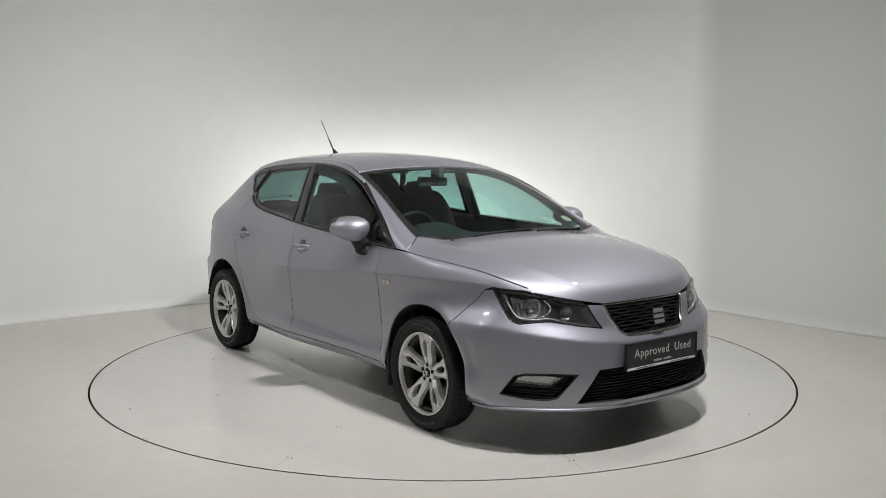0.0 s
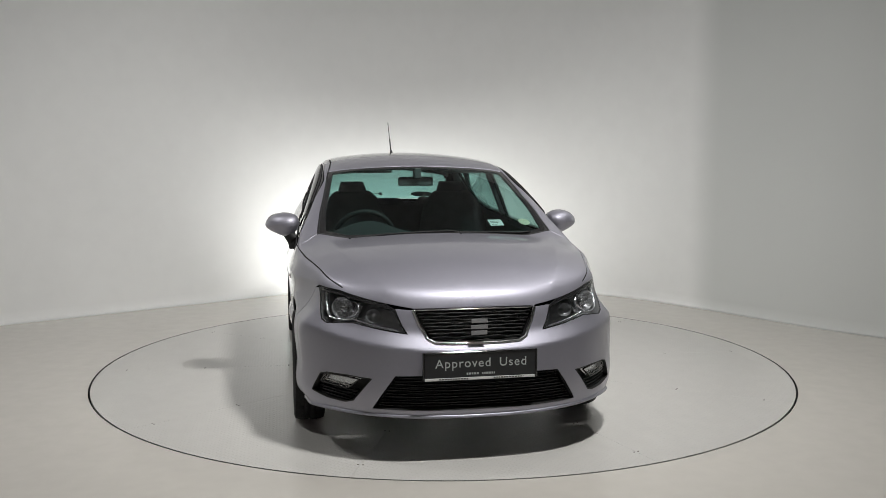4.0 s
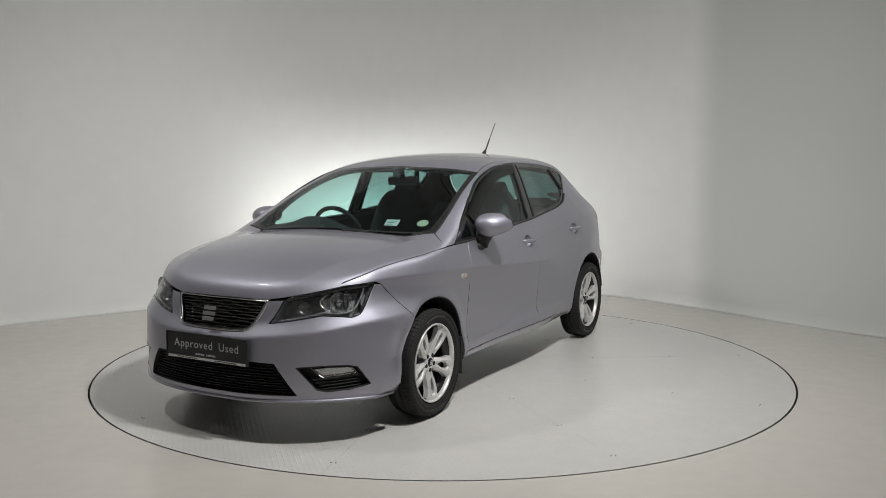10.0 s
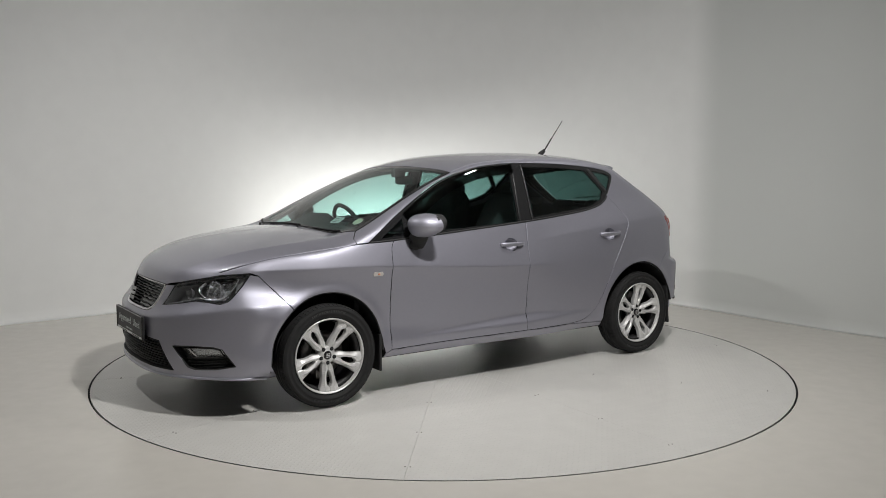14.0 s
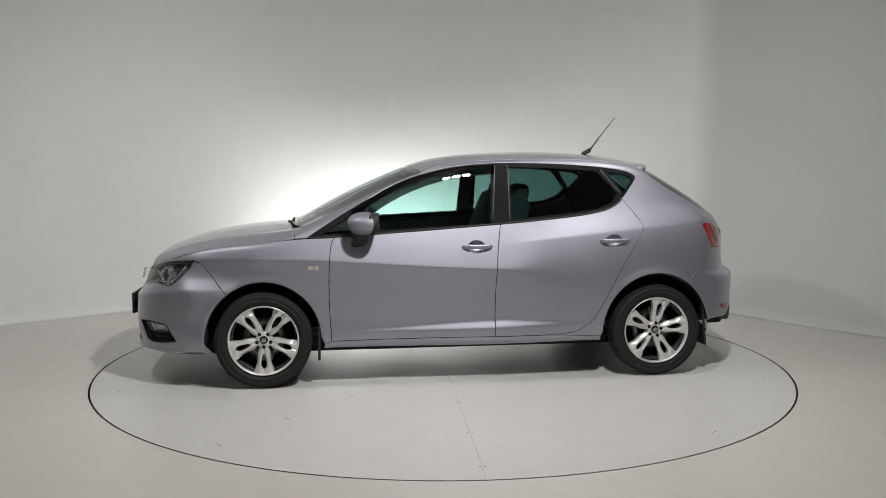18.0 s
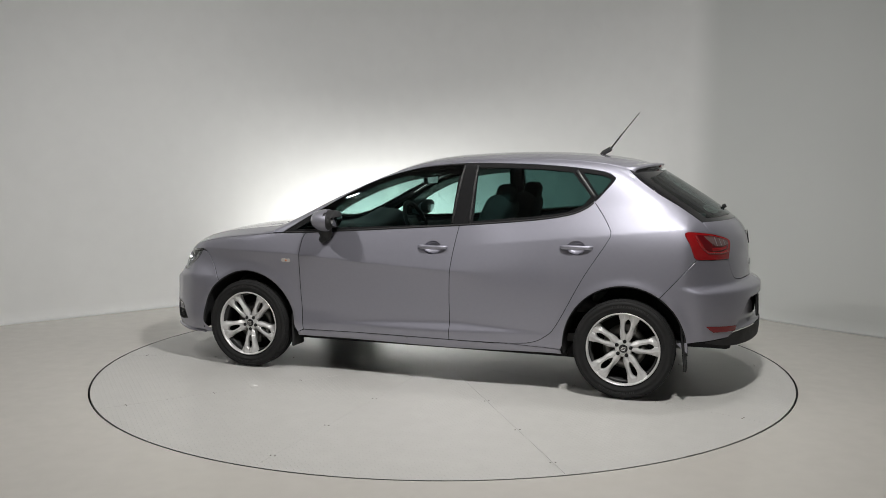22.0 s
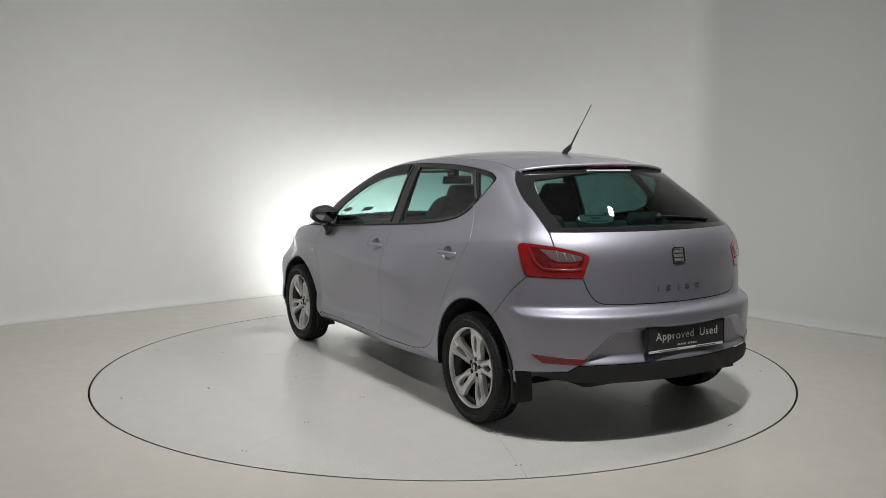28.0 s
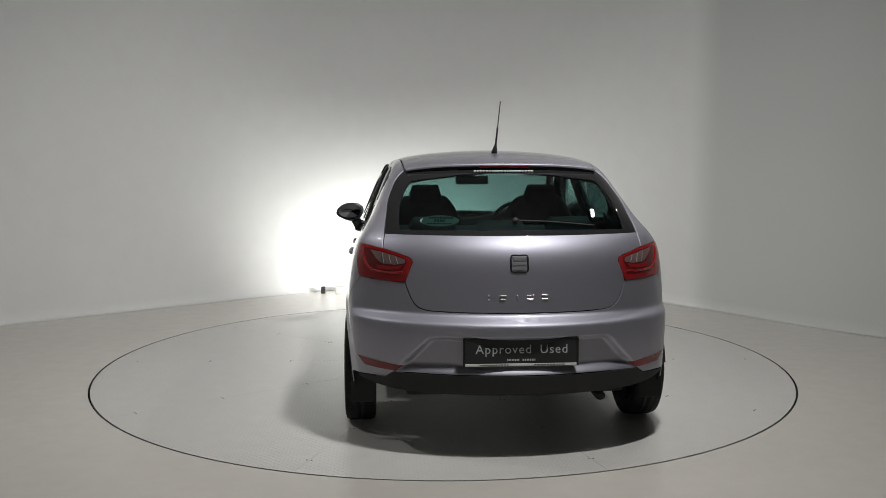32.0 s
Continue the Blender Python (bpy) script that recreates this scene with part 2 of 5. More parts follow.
CORNER = int(np.argmin(np.abs(foot[:, 0] - 2.42)))
wall_side = tagged(wall_band("wall_side", foot[CORNER:], 0.0, CEIL, True, M_WALL), "studio side wall in a greyer tone that carries some of its shade", "wall", kind="structure")
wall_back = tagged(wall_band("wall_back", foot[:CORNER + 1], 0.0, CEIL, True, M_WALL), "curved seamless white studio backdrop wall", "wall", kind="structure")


def slab(name, x0, x1, y0, y1, z0, z1, material, label, category):
    ob = part(name, box(x0, x1, y0, y1, z0, z1), material, None)
    return tagged(ob, label, category, kind="structure")


# unseen pale walls, added to close the room and throw light back
slab("unseen_wall_front", -9, 9, -6.9, -6.7, 0, CEIL, M_UNSEEN, "plain pale unseen wall added behind the camera to bounce light", "wall")
slab("unseen_wall_left", -8.7, -8.5, -8.5, 6, 0, CEIL, M_UNSEEN, "plain pale unseen side wall added to close the room", "wall")
slab("unseen_wall_right", 8.5, 8.7, -8.5, 6, 0, CEIL, M_UNSEEN, "plain pale unseen side wall added to close the room", "wall")
slab("ceiling", -9, 9, -9, 6, CEIL, CEIL + 0.15, M_CEIL, "plain dark grey studio ceiling", "ceiling")

for eye, aim, watts, cone in BANKS:
    bank = tagged(new("floodlight_bank"), "bank of three small LED floodlights hung from the ceiling", "floodlight", "hanging floodlights")
    bank.matrix_world = look(eye, aim)
    part("housing", box(-0.20, 0.20, -0.06, 0.06, -0.02, 0.05, 0.01), M_BLACK, bank)
    for k in (-1, 0, 1):
        part("lens", box(k * 0.125 - 0.042, k * 0.125 + 0.042, -0.042, 0.042, -0.03, -0.02, 0.004), M_LAMP, bank)
    pole = box(-0.015, 0.015, -0.015, 0.015, eye[2] - CEIL, 0.0)
    pole.transform(Matrix.Translation((0, 0, CEIL - eye[2])))
    m = bank.matrix_world.inverted() @ Matrix.Translation(eye)
    pole.transform(m)
    part("pole", pole, M_BLACK, bank)

flood = tagged(new("floodlight"), "low white floodlight lying before the backdrop wall", "floodlight")
flood.matrix_world = look(FLOOD, (-0.55, 3.5, 0.75))
part("housing", box(-0.30, 0.30, -0.10, 0.10, -0.02, 0.06, 0.01), M_WALL, flood)
part("lens", box(-0.28, 0.28, -0.085, 0.085, -0.03, -0.02, 0.004), M_FLOOD, flood)
stand = tagged(new("lamp_stand"), "small grey metal foot of the floodlight on the floor", "lamp stand")
part("base_plate", box(FLOOD[0] - 0.32, FLOOD[0] + 0.30, FLOOD[1] - 0.05, FLOOD[1] + 0.16, 0.0, 0.012, 0.003), M_GREYBOX, stand)
for fx in (-0.22, 0.22):
    part("leg", box(FLOOD[0] + fx - 0.015, FLOOD[0] + fx + 0.015, FLOOD[1] - 0.04, FLOOD[1] + 0.02, 0.012, 0.10, 0.003), M_GREYBOX, stand)
tagged(part("power_box", box(-1.12, -0.98, 3.02, 3.12, 0.0, 0.075, 0.006), M_GREYBOX, None), "small beige power box on the floor by the backdrop", "power box")
tagged(part("cable_block", box(-1.27, -1.23, 3.04, 3.09, 0.0, 0.07, 0.004), M_BLACK, None), "small dark cable block on the floor by the backdrop", "cable block")

# ---------------- the turntable ----------------
turntable = tagged(new("turntable"), "round cream painted steel turntable of ten tread plates", "turntable")


def sector(a0, a1, r0, r1, z0, z1, gap):
    """A plate between two radial joints."""
    bm = bmesh.new()
    rows = []
    for i in range(19):
        t = i / 18
        pair = []
        for r in (r0, r1):
            g0 = gap / max(r, 0.05)
            a = a0 + g0 + (a1 - a0 - 2 * g0) * t
            pair += [bm.verts.new((r * math.cos(a), r * math.sin(a), z)) for z in (z0, z1)]
        rows.append(pair)
    for i in range(18):
        p, q = rows[i], rows[i + 1]
        bm.faces.new((p[1], p[3], q[3], q[1]))
        bm.faces.new((p[3], p[2], q[2], q[3]))
        bm.faces.new((p[0], p[1], q[1], q[0]))
    for p in (rows[0], rows[-1]):
        bm.faces.new((p[0], p[2], p[3], p[1]))
    bmesh.ops.recalc_face_normals(bm, faces=bm.faces)
    return bm


SEAM0 = 15.0
for k in range(10):
    part("deck_plate", sector(radians(SEAM0 + 36 * k), radians(SEAM0 + 36 * (k + 1)), 0.30, RING - 0.005, -0.012, 0.0, 0.0007), M_TABLE, turntable)
bm = bmesh.new()
bmesh.ops.create_cone(bm, cap_ends=True, segments=64, radius1=0.299, radius2=0.299, depth=0.012)
bmesh.ops.translate(bm, vec=(0, 0, -0.006), verts=bm.verts)
part("hub_plate", bm, M_TABLE, turntable)
bm = bmesh.new()
bmesh.ops.create_cone(bm, cap_ends=True, segments=120, radius1=RING - 0.02, radius2=RING - 0.02, depth=0.01)
bmesh.ops.translate(bm, vec=(0, 0, -0.02), verts=bm.verts)
part("underframe", bm, M_GAP, turntable)
screw = None
for k in range(0, 20, 2):
    for r in (1.05, 1.6, 2.1):
        for s in (-1, 1):
            a = radians(SEAM0 + 18 * k) + s * 0.012 / r * (1 if k % 2 == 0 else 1.1)
            if screw is None:
                bm = bmesh.new()
                bmesh.ops.create_cone(bm, cap_ends=True, segments=10, radius1=0.0045, radius2=0.0038, depth=0.0016)
                screw = part("screw", bm, M_SCREW, turntable)
                ob = screw
            else:
                ob = new("screw", screw.data)
                ob.parent = turntable
            ob.location = (r * math.cos(a), r * math.sin(a), 0.0008)
tagged(ring_sheet("joint", RING - 0.05, RING + 0.05, -0.03, M_GAP), "dark circular joint round the turntable", "joint", kind="structure")

# ---------------- the car: its skin as one smooth solid ----------------
# car space: x forward, y to its left, z up, origin on the ground between the axles


def spline(xs, ys):
    """A natural cubic through knots, straight beyond its ends."""
    x, y = np.asarray(xs, float), np.asarray(ys, float)
    if x[0] > x[-1]:
        x, y = x[::-1], y[::-1]
    n = len(x)
    h = np.diff(x)
    a = np.zeros((n, n))
    b = np.zeros(n)
    a[0, 0] = a[-1, -1] = 1
    for i in range(1, n - 1):
        a[i, i - 1:i + 2] = h[i - 1], 2 * (h[i - 1] + h[i]), h[i]
        b[i] = 6 * ((y[i + 1] - y[i]) / h[i] - (y[i] - y[i - 1]) / h[i - 1])
    m = np.linalg.solve(a, b)
    s0 = (y[1] - y[0]) / h[0] - h[0] * m[1] / 6
    s1 = (y[-1] - y[-2]) / h[-1] + h[-1] * m[-2] / 6

    def f(q):
        q = np.asarray(q, float)
        c = np.clip(q, x[0], x[-1])
        i = np.clip(np.searchsorted(x, c) - 1, 0, n - 2)
        hi = h[i]
        u, w = (x[i + 1] - c) / hi, (c - x[i]) / hi
        v = u * y[i] + w * y[i + 1] + ((u ** 3 - u) * m[i] + (w ** 3 - w) * m[i + 1]) * hi * hi / 6
        return v + np.minimum(q - x[0], 0) * s0 + np.maximum(q - x[-1], 0) * s1
    return f


def pos(v, r):
    return 0.5 * (v + np.sqrt(v * v + r * r))


def smax(a, b, r):
    return 0.5 * (a + b + np.sqrt((a - b) ** 2 + r * r))


def step(v, a, b):
    t = np.clip((v - a) / (b - a), 0, 1)
    return t * t * (3 - 2 * t)


AXLE = 1.2345
WR = 0.292
bonnet_line = spline([2.1, 2.03, 1.97, 1.88, 1.75, 1.55, 1.3, 1.0, 0.6], [0.615, 0.695, 0.742, 0.79, 0.842, 0.892, 0.928, 0.95, 0.955])
cabin_line = spline([1.1, 0.9, 0.7, 0.5, 0.34, 0.2, 0.05, -0.15, -0.4, -0.65, -0.9, -1.15, -1.42], [0.945, 1.062, 1.168, 1.26, 1.324, 1.37, 1.402, 1.422, 1.434, 1.436, 1.427, 1.404, 1.368])
waist_line = spline([-1.9, -0.9, -0.2, 0.4, 0.9, 1.6], [0.72, 0.695, 0.705, 0.738, 0.772, 0.782])
front_line = spline([0.12, 0.2, 0.26, 0.34, 0.44, 0.53], [1.98, 2.06, 2.082, 2.09, 2.086, 2.083])
gate_line = spline([0.6, 0.7, 0.8, 0.9, 0.96, 1.01, 1.05, 1.1, 1.2, 1.33, 1.45], [-1.915, -1.912, -1.905, -1.893, -1.87, -1.83, -1.783, -1.72, -1.575, -1.385, -1.215])


# the pressed wedge along the foot of the doors
WEDGE_X = [-0.90, -0.69, -0.45, -0.25, -0.1, 0.1, 0.3, 0.5, 0.72, 0.85]
WEDGE_TOP = [0.352, 0.358, 0.375, 0.386, 0.382, 0.372, 0.361, 0.349, 0.335, 0.333]
WEDGE_FOOT = [0.352, 0.352, 0.344, 0.337, 0.332, 0.331, 0.331, 0.332, 0.333, 0.333]


def skin(x, y, z):
    """Below zero inside the car's skin, above zero outside."""
    x, y, z = np.asarray(x, float), np.abs(np.asarray(y, float)), np.asarray(z, float)
    zw = waist_line(x)
    soft = 0.004 + 0.12 * step(-x, 0.25, 0.7)
    d = pos(z - zw, soft)
    half = 0.833 - 0.31 * d - 0.06 * d * d
    half = half - 0.085 * pos(zw - z, soft)
    wedge_top, wedge_foot = np.interp(x, WEDGE_X, WEDGE_TOP), np.interp(x, WEDGE_X, WEDGE_FOOT)
    half = half + 0.6 * (pos(wedge_top - z, 0.007) - pos(wedge_foot - z, 0.007))
    half = half - 0.9 * pos(0.262 - z, 0.02)
    half = half - step(x, 1.25, 1.6) * (0.45 * pos(z - 0.597, 0.006) - 0.36 * pos(z - 0.665, 0.02))
    half = half + 0.02 * step(0.42 - z, 0.0, 0.12) * step(x, 0.4, 0.85)
    rear = step(-x, 0.2, 0.6)
    crease = 0.86 - 0.1 * (x + 0.3)
    half = half - rear * 0.17 * (pos(z - crease, 0.004) - pos(z - crease - 0.11, 0.06))
    low = 1 - step(z, 0.52, 0.74)
    half = half - (0.168 - 0.126 * low) * pos(x - 0.95, 0.05) ** 2 - 0.10 * pos(-x - 1.1, 0.05) ** 2
    half = half + 0.020 * low * step(x, 1.25, 1.5)
    # the hollow under the door crease
    half = half - 0.011 * (1 - np.exp(-pos(zw - z, 0.004) / 0.07)) * step(x, -0.45, 0.1) * step(1.75 - x, 0.0, 0.35)
    half = half + 0.022 * step(-x, 0.5, 1.2) * np.exp(-((z - 0.93) / 0.16) ** 2)
    for wx in (AXLE, -AXLE):
        r = np.sqrt((x - wx) ** 2 + (z - WR) ** 2)
        half = half + 0.010 * np.exp(-((r - 0.362) / 0.034) ** 2)
    side = y - half
    nose = front_line(z) - 0.9 * pos(z - (0.511 + 0.143 * y * y), 0.007) + 0.65 * pos(z - (0.577 + 0.143 * y * y), 0.02) - (0.18 * y ** 2 + 0.75 * y ** 4) - 0.9 * pos(z - 0.66, 0.03) * y ** 2
    front = x - nose
    bump = -1.985 + 2.2 * pos(z - 0.630, 0.010) + 0.05 * pos(0.56 - z, 0.02) + 0.5 * pos(0.3 - z, 0.02)
    tail = 0.5 * (gate_line(z) + bump - np.sqrt((gate_line(z) - bump) ** 2 + 0.02 ** 2)) + (0.39 + 0.10 * step(z, 1.08, 1.3)) * y ** 2 + 0.42 * y ** 6
    # the number plate's recess
    sunk = step(0.578 - z, 0.0, 0.03) * step(0.43 + 0.95 * (0.567 - z) - y, 0.0, 0.06) * step(z, 0.392, 0.445)
    back = tail + 0.032 * sunk - x
    crown = 0.10 + 0.05 * step(1.2 - x, 0.0, 0.4)
    # the bonnet's raised middle, with a crease along each side
    edge = y - np.interp(x, [1.0, 1.35, 1.7, 1.95], [0.63, 0.585, 0.49, 0.37])
    plateau = 1 - (pos(edge, 0.004) - pos(edge - 0.10, 0.04)) / 0.10
    top_b = bonnet_line(x) - 0.08 * y ** 2 - 0.04 * y ** 4 + 0.018 * plateau
    top_c = cabin_line(x) - 0.14 * y ** 2
    top = z - smax(top_b, top_c, 0.012 + 0.06 * step(y, 0.48, 0.68))
    f = smax(side, top, 0.028 + 0.02 * step(z, 0.93, 1.05))
    f = smax(f, back, 0.03 + 0.05 * step(z, 0.98, 1.12))
    return smax(f, front, 0.035)


def skin_normal(p):
    e = 4e-4
    p = np.asarray(p, float)
    g = np.stack([skin(p[:, 0] + e, p[:, 1], p[:, 2]) - skin(p[:, 0] - e, p[:, 1], p[:, 2]),
                  skin(p[:, 0], p[:, 1] + e, p[:, 2]) - skin(p[:, 0], p[:, 1] - e, p[:, 2]),
                  skin(p[:, 0], p[:, 1], p[:, 2] + e) - skin(p[:, 0], p[:, 1], p[:, 2] - e)], 1)
    return g / (np.linalg.norm(g, axis=1)[:, None] + 1e-12)


WRAP = 1.2


def land(kind, uv):
    """Points of the skin, from one view: S side (x, z), T top (x, y), F and R wrapped round nose and tail (degrees, z)."""
    uv = np.atleast_2d(np.asarray(uv, float))
    a, b = uv[:, 0], uv[:, 1]
    one = np.ones(len(a))
    if kind == "S":
        o, d, lo, hi = np.stack([a, 0 * a, b], 1), np.stack([0 * a, one, 0 * a], 1), 0.02, 1.2
    elif kind == "T":
        o, d, lo, hi = np.stack([a, b, 0 * a], 1), np.stack([0 * a, 0 * a, one], 1), 0.4, 1.8
    else:
        sx = 1 if kind == "F" else -1
        r = np.radians(a)
        o, d, lo, hi = np.stack([one * WRAP * sx, 0 * a, b], 1), np.stack([np.cos(r) * sx, np.sin(r), 0 * a], 1), 0.02, 1.6
    lo, hi = lo * one, hi * one
    for _ in range(36):
        m = (lo + hi) / 2
        p = o + d * m[:, None]
        out = skin(p[:, 0], p[:, 1], p[:, 2]) > 0
        hi, lo = np.where(out, m, hi), np.where(out, lo, m)
    return o + d * hi[:, None]


def flat(kind, p):
    """The view's own pair of numbers for points of the skin."""
    p = np.atleast_2d(p)
    if kind == "S":
        return p[:, [0, 2]]
    if kind == "T":
        return p[:, [0, 1]]
    sx = 1 if kind == "F" else -1
    return np.stack([np.degrees(np.arctan2(p[:, 1], sx * p[:, 0] - WRAP)), p[:, 2]], 1)


def line(kind, *pts, n=6, smooth=True):
    """A line on the skin through points of one view, in space."""
    pts = np.asarray(pts, float)
    uv = catmull(pts, n) if smooth and len(pts) > 2 else np.concatenate([np.linspace(pts[i], pts[i + 1], n * 2, endpoint=i == len(pts) - 2) for i in range(len(pts) - 1)])
    return land(kind, uv)


def mirrored(p):
    q = np.array(p, float)
    q[:, 1] *= -1
    return q[::-1]


def resample(p, h):
    """Even steps of about h along a closed line, keeping its corners."""
    out = []
    k = len(p)
    for i in range(k):
        a, b = p[i], p[(i + 1) % k]
        ln = np.linalg.norm(b - a)
        if ln < 1e-5:
            continue
        m = max(1, int(ln / h))
        for j in range(m):
            out.append(a + (b - a) * j / m)
    keep = [out[0]]
    for q in out[1:]:
        if np.linalg.norm(q - keep[-1]) > h * 0.25:
            keep.append(q)
    return np.array(keep)


def inside(pts, poly):
    x, y = pts[:, 0], pts[:, 1]
    c = np.zeros(len(pts), bool)
    j = len(poly) - 1
    for i in range(len(poly)):
        a, b = poly[i], poly[j]
        if a[1] != b[1]:
            cond = ((a[1] > y) != (b[1] > y)) & (x < (b[0] - a[0]) * (y - a[1]) / (b[1] - a[1]) + a[0])
            c ^= cond
        j = i
    return c


def shrink(poly, d):
    """Move a closed 2D line inward by d."""
    area2 = np.sum(poly[:, 0] * np.roll(poly[:, 1], -1) - np.roll(poly[:, 0], -1) * poly[:, 1])
    e = np.roll(poly, -1, 0) - poly
    e /= np.linalg.norm(e, axis=1)[:, None] + 1e-12
    n = np.stack([-e[:, 1], e[:, 0]], 1) * (1 if area2 > 0 else -1)
    m = n + np.roll(n, 1, 0)
    m /= np.linalg.norm(m, axis=1)[:, None] + 1e-9
    k = 1 / np.clip(np.sum(m * n, 1), 0.5, 1)
    return poly + m * (d * k)[:, None]


DEG = math.radians(1) * 0.85      # metres for a degree of wrap, about


def panel(name, kind, outline, material, parent, label="", holes=(), gap=0.0032, depth=0.006, lift=0.0, h=0.016, turn=False, flow=None):
    """A sheet of the skin within an outline, with a folded edge. turn: the right-hand twin."""
    scale = np.array([DEG, 1.0]) if kind in "FR" else np.ones(2)
    rings = []
    for i, o in enumerate([outline, *holes]):
        q = resample(flat(kind, o) * scale, h)
        q = shrink(q, gap if i == 0 else -gap)
        rings.append(q)
    lo, hi = rings[0].min(0), rings[0].max(0)
    gx, gy = np.meshgrid(np.arange(lo[0], hi[0], h), np.arange(lo[1], hi[1] + (25 * h if flow is not None else 0), h * 0.9))
    gx[1::2] += h / 2
    if flow is not None:
        # rows of the net follow a crease
        gy = gy - lo[1] + flow(lo[0]) + (np.round((lo[1] - flow(lo[0])) / (h * 0.9)) - 12.5) * h * 0.9 + flow(gx) - flow(lo[0])
    g = np.stack([gx.ravel(), gy.ravel()], 1)
    ok = inside(g, rings[0])
    for r in rings[1:]:
        ok &= ~inside(g, r)
    g = g[ok]
    bound = np.concatenate(rings)
    near = np.array([np.min(np.sum((bound - q) ** 2, 1)) for q in g]) if len(g) else np.zeros(0)
    g = g[near > (h * 0.45) ** 2]
    pts = np.concatenate([bound, g])
    edges, k = [], 0
    for r in rings:
        edges += [(k + i, k + (i + 1) % len(r)) for i in range(len(r))]
        k += len(r)
    vs, _, fs, *_ = geometry.delaunay_2d_cdt([Vector(p) for p in pts], edges, [], 0, 1e-6)
    v2 = np.array([(v.x, v.y) for v in vs])
    fs = np.array([f for f in fs if len(f) == 3])
    cen = v2[fs].mean(1)
    ok = inside(cen, rings[0])
    for r in rings[1:]:
        ok &= ~inside(cen, r)
    fs = fs[ok]
    p = land(kind, v2 / scale)
    nrm = skin_normal(p)
    p = p + nrm * lift
    # wind every face outward
    fn = np.cross(p[fs[:, 1]] - p[fs[:, 0]], p[fs[:, 2]] - p[fs[:, 0]])
    flip = np.sum(fn * nrm[fs[:, 0]], 1) < 0
    fs[flip] = fs[flip][:, ::-1]
    verts, norms, faces = list(p), list(nrm), [tuple(f) for f in fs]
    if depth:
        cnt = {}
        for f in faces:
            for i in range(3):
                e = (f[i], f[(i + 1) % 3])
                cnt[tuple(sorted(e))] = cnt.get(tuple(sorted(e)), []) + [e]
        for e in [c[0] for c in cnt.values() if len(c) == 1]:
            a, b = e
            t = p[b] - p[a]
            o = np.cross(t, nrm[a])
            o = o / (np.linalg.norm(o) + 1e-9)
            k = len(verts)
            # a rounded fold: a small chamfer, then the flange
            c = 0.0012
            verts += [p[a], p[b], p[b] - nrm[b] * c * 2 + o * c, p[a] - nrm[a] * c * 2 + o * c, p[b] - nrm[b] * depth, p[a] - nrm[a] * depth]
            norms += [nrm[a], nrm[b], o * 0.8 + nrm[b] * 0.6, o * 0.8 + nrm[a] * 0.6, o, o]
            faces += [(k + 1, k, k + 3, k + 2), (k + 2, k + 3, k + 5, k + 4)]
    verts, norms = np.array(verts), np.array(norms)
    norms /= np.linalg.norm(norms, axis=1)[:, None] + 1e-12
    if turn:
        verts[:, 1] *= -1
        norms[:, 1] *= -1
        faces = [f[::-1] for f in faces]
    return mesh_ob(name, verts, faces, material, parent, label, norms)


def ribbon(name, curve, width, material, parent, depth=0.012, lift=0.0, turn=False, label=""):
    """A strip on or under the skin along a line."""
    p = np.asarray(curve, float)
    n = skin_normal(p)
    t = np.gradient(p, axis=0)
    t /= np.linalg.norm(t, axis=1)[:, None] + 1e-12
    s = np.cross(n, t)
    verts, norms, faces = [], [], []
    for i in range(len(p)):
        c = p[i] + n[i] * (lift - depth)
        verts += [c - s[i] * width / 2, c + s[i] * width / 2]
        norms += [n[i], n[i]]
    for i in range(len(p) - 1):
        faces.append((2 * i, 2 * i + 2, 2 * i + 3, 2 * i + 1))
    verts, norms = np.array(verts), np.array(norms)
    if turn:
        verts[:, 1] *= -1
        norms[:, 1] *= -1
        faces = [f[::-1] for f in faces]
    return mesh_ob(name, verts, faces, material, parent, label, norms)


def strip_bar(name, curve, rx, ry, material, parent, lift=0.0, turn=False, closed=False, label="", n=8):
    p = np.asarray(curve, float)
    nr = skin_normal(p)
    verts, faces = tube(p + nr * lift, rx, ry, n, closed, nr)
    verts = np.array(verts)
    if turn:
        verts[:, 1] *= -1
        faces = [f[::-1] for f in faces]
    return mesh_ob(name, verts, faces, material, parent, label)


car = tagged(new("car"), "silver-lilac five-door hatchback with alloy wheels on the turntable", "car")


def arc(wx, r, a0, a1, n=40, z0=WR, rz=None):
    """Part of a wheel opening, seen from the side."""
    q = np.radians(np.linspace(a0, a1, n))
    return land("S", np.stack([wx + r * np.cos(q), z0 + (rz or r) * np.sin(q)], 1))


def cat(*lines):
    return np.concatenate([np.atleast_2d(q) for q in lines])


# key lines of the left side
ARCH_R = 0.353
arch_front = arc(AXLE, 0.345, -6, 186, 44, rz=0.355)            # from its front foot over the top to the rear foot
arch_rear = arc(-AXLE, 0.352, 0, 184, 44, rz=0.368)
door_front_cut = line("S", (0.80, 0.912), (0.825, 0.86), (0.838, 0.70), (0.838, 0.49), (0.826, 0.276))
door_mid_cut = line("S", (-0.226, 0.975), (-0.20, 0.80), (-0.184, 0.56), (-0.184, 0.281))
door_rear_cut = line("S", (-1.035, 1.132), (-1.09, 1.06), (-1.135, 0.99), (-1.148, 0.953), (-1.128, 0.90), (-0.996, 0.69), (-0.846, 0.411), (-0.775, 0.333), (-0.687, 0.292), (-0.546, 0.280), n=8)
door_foot = line("S", (0.826, 0.276), (0.3, 0.280), (-0.184, 0.281), (-0.546, 0.280), smooth=False, n=8)
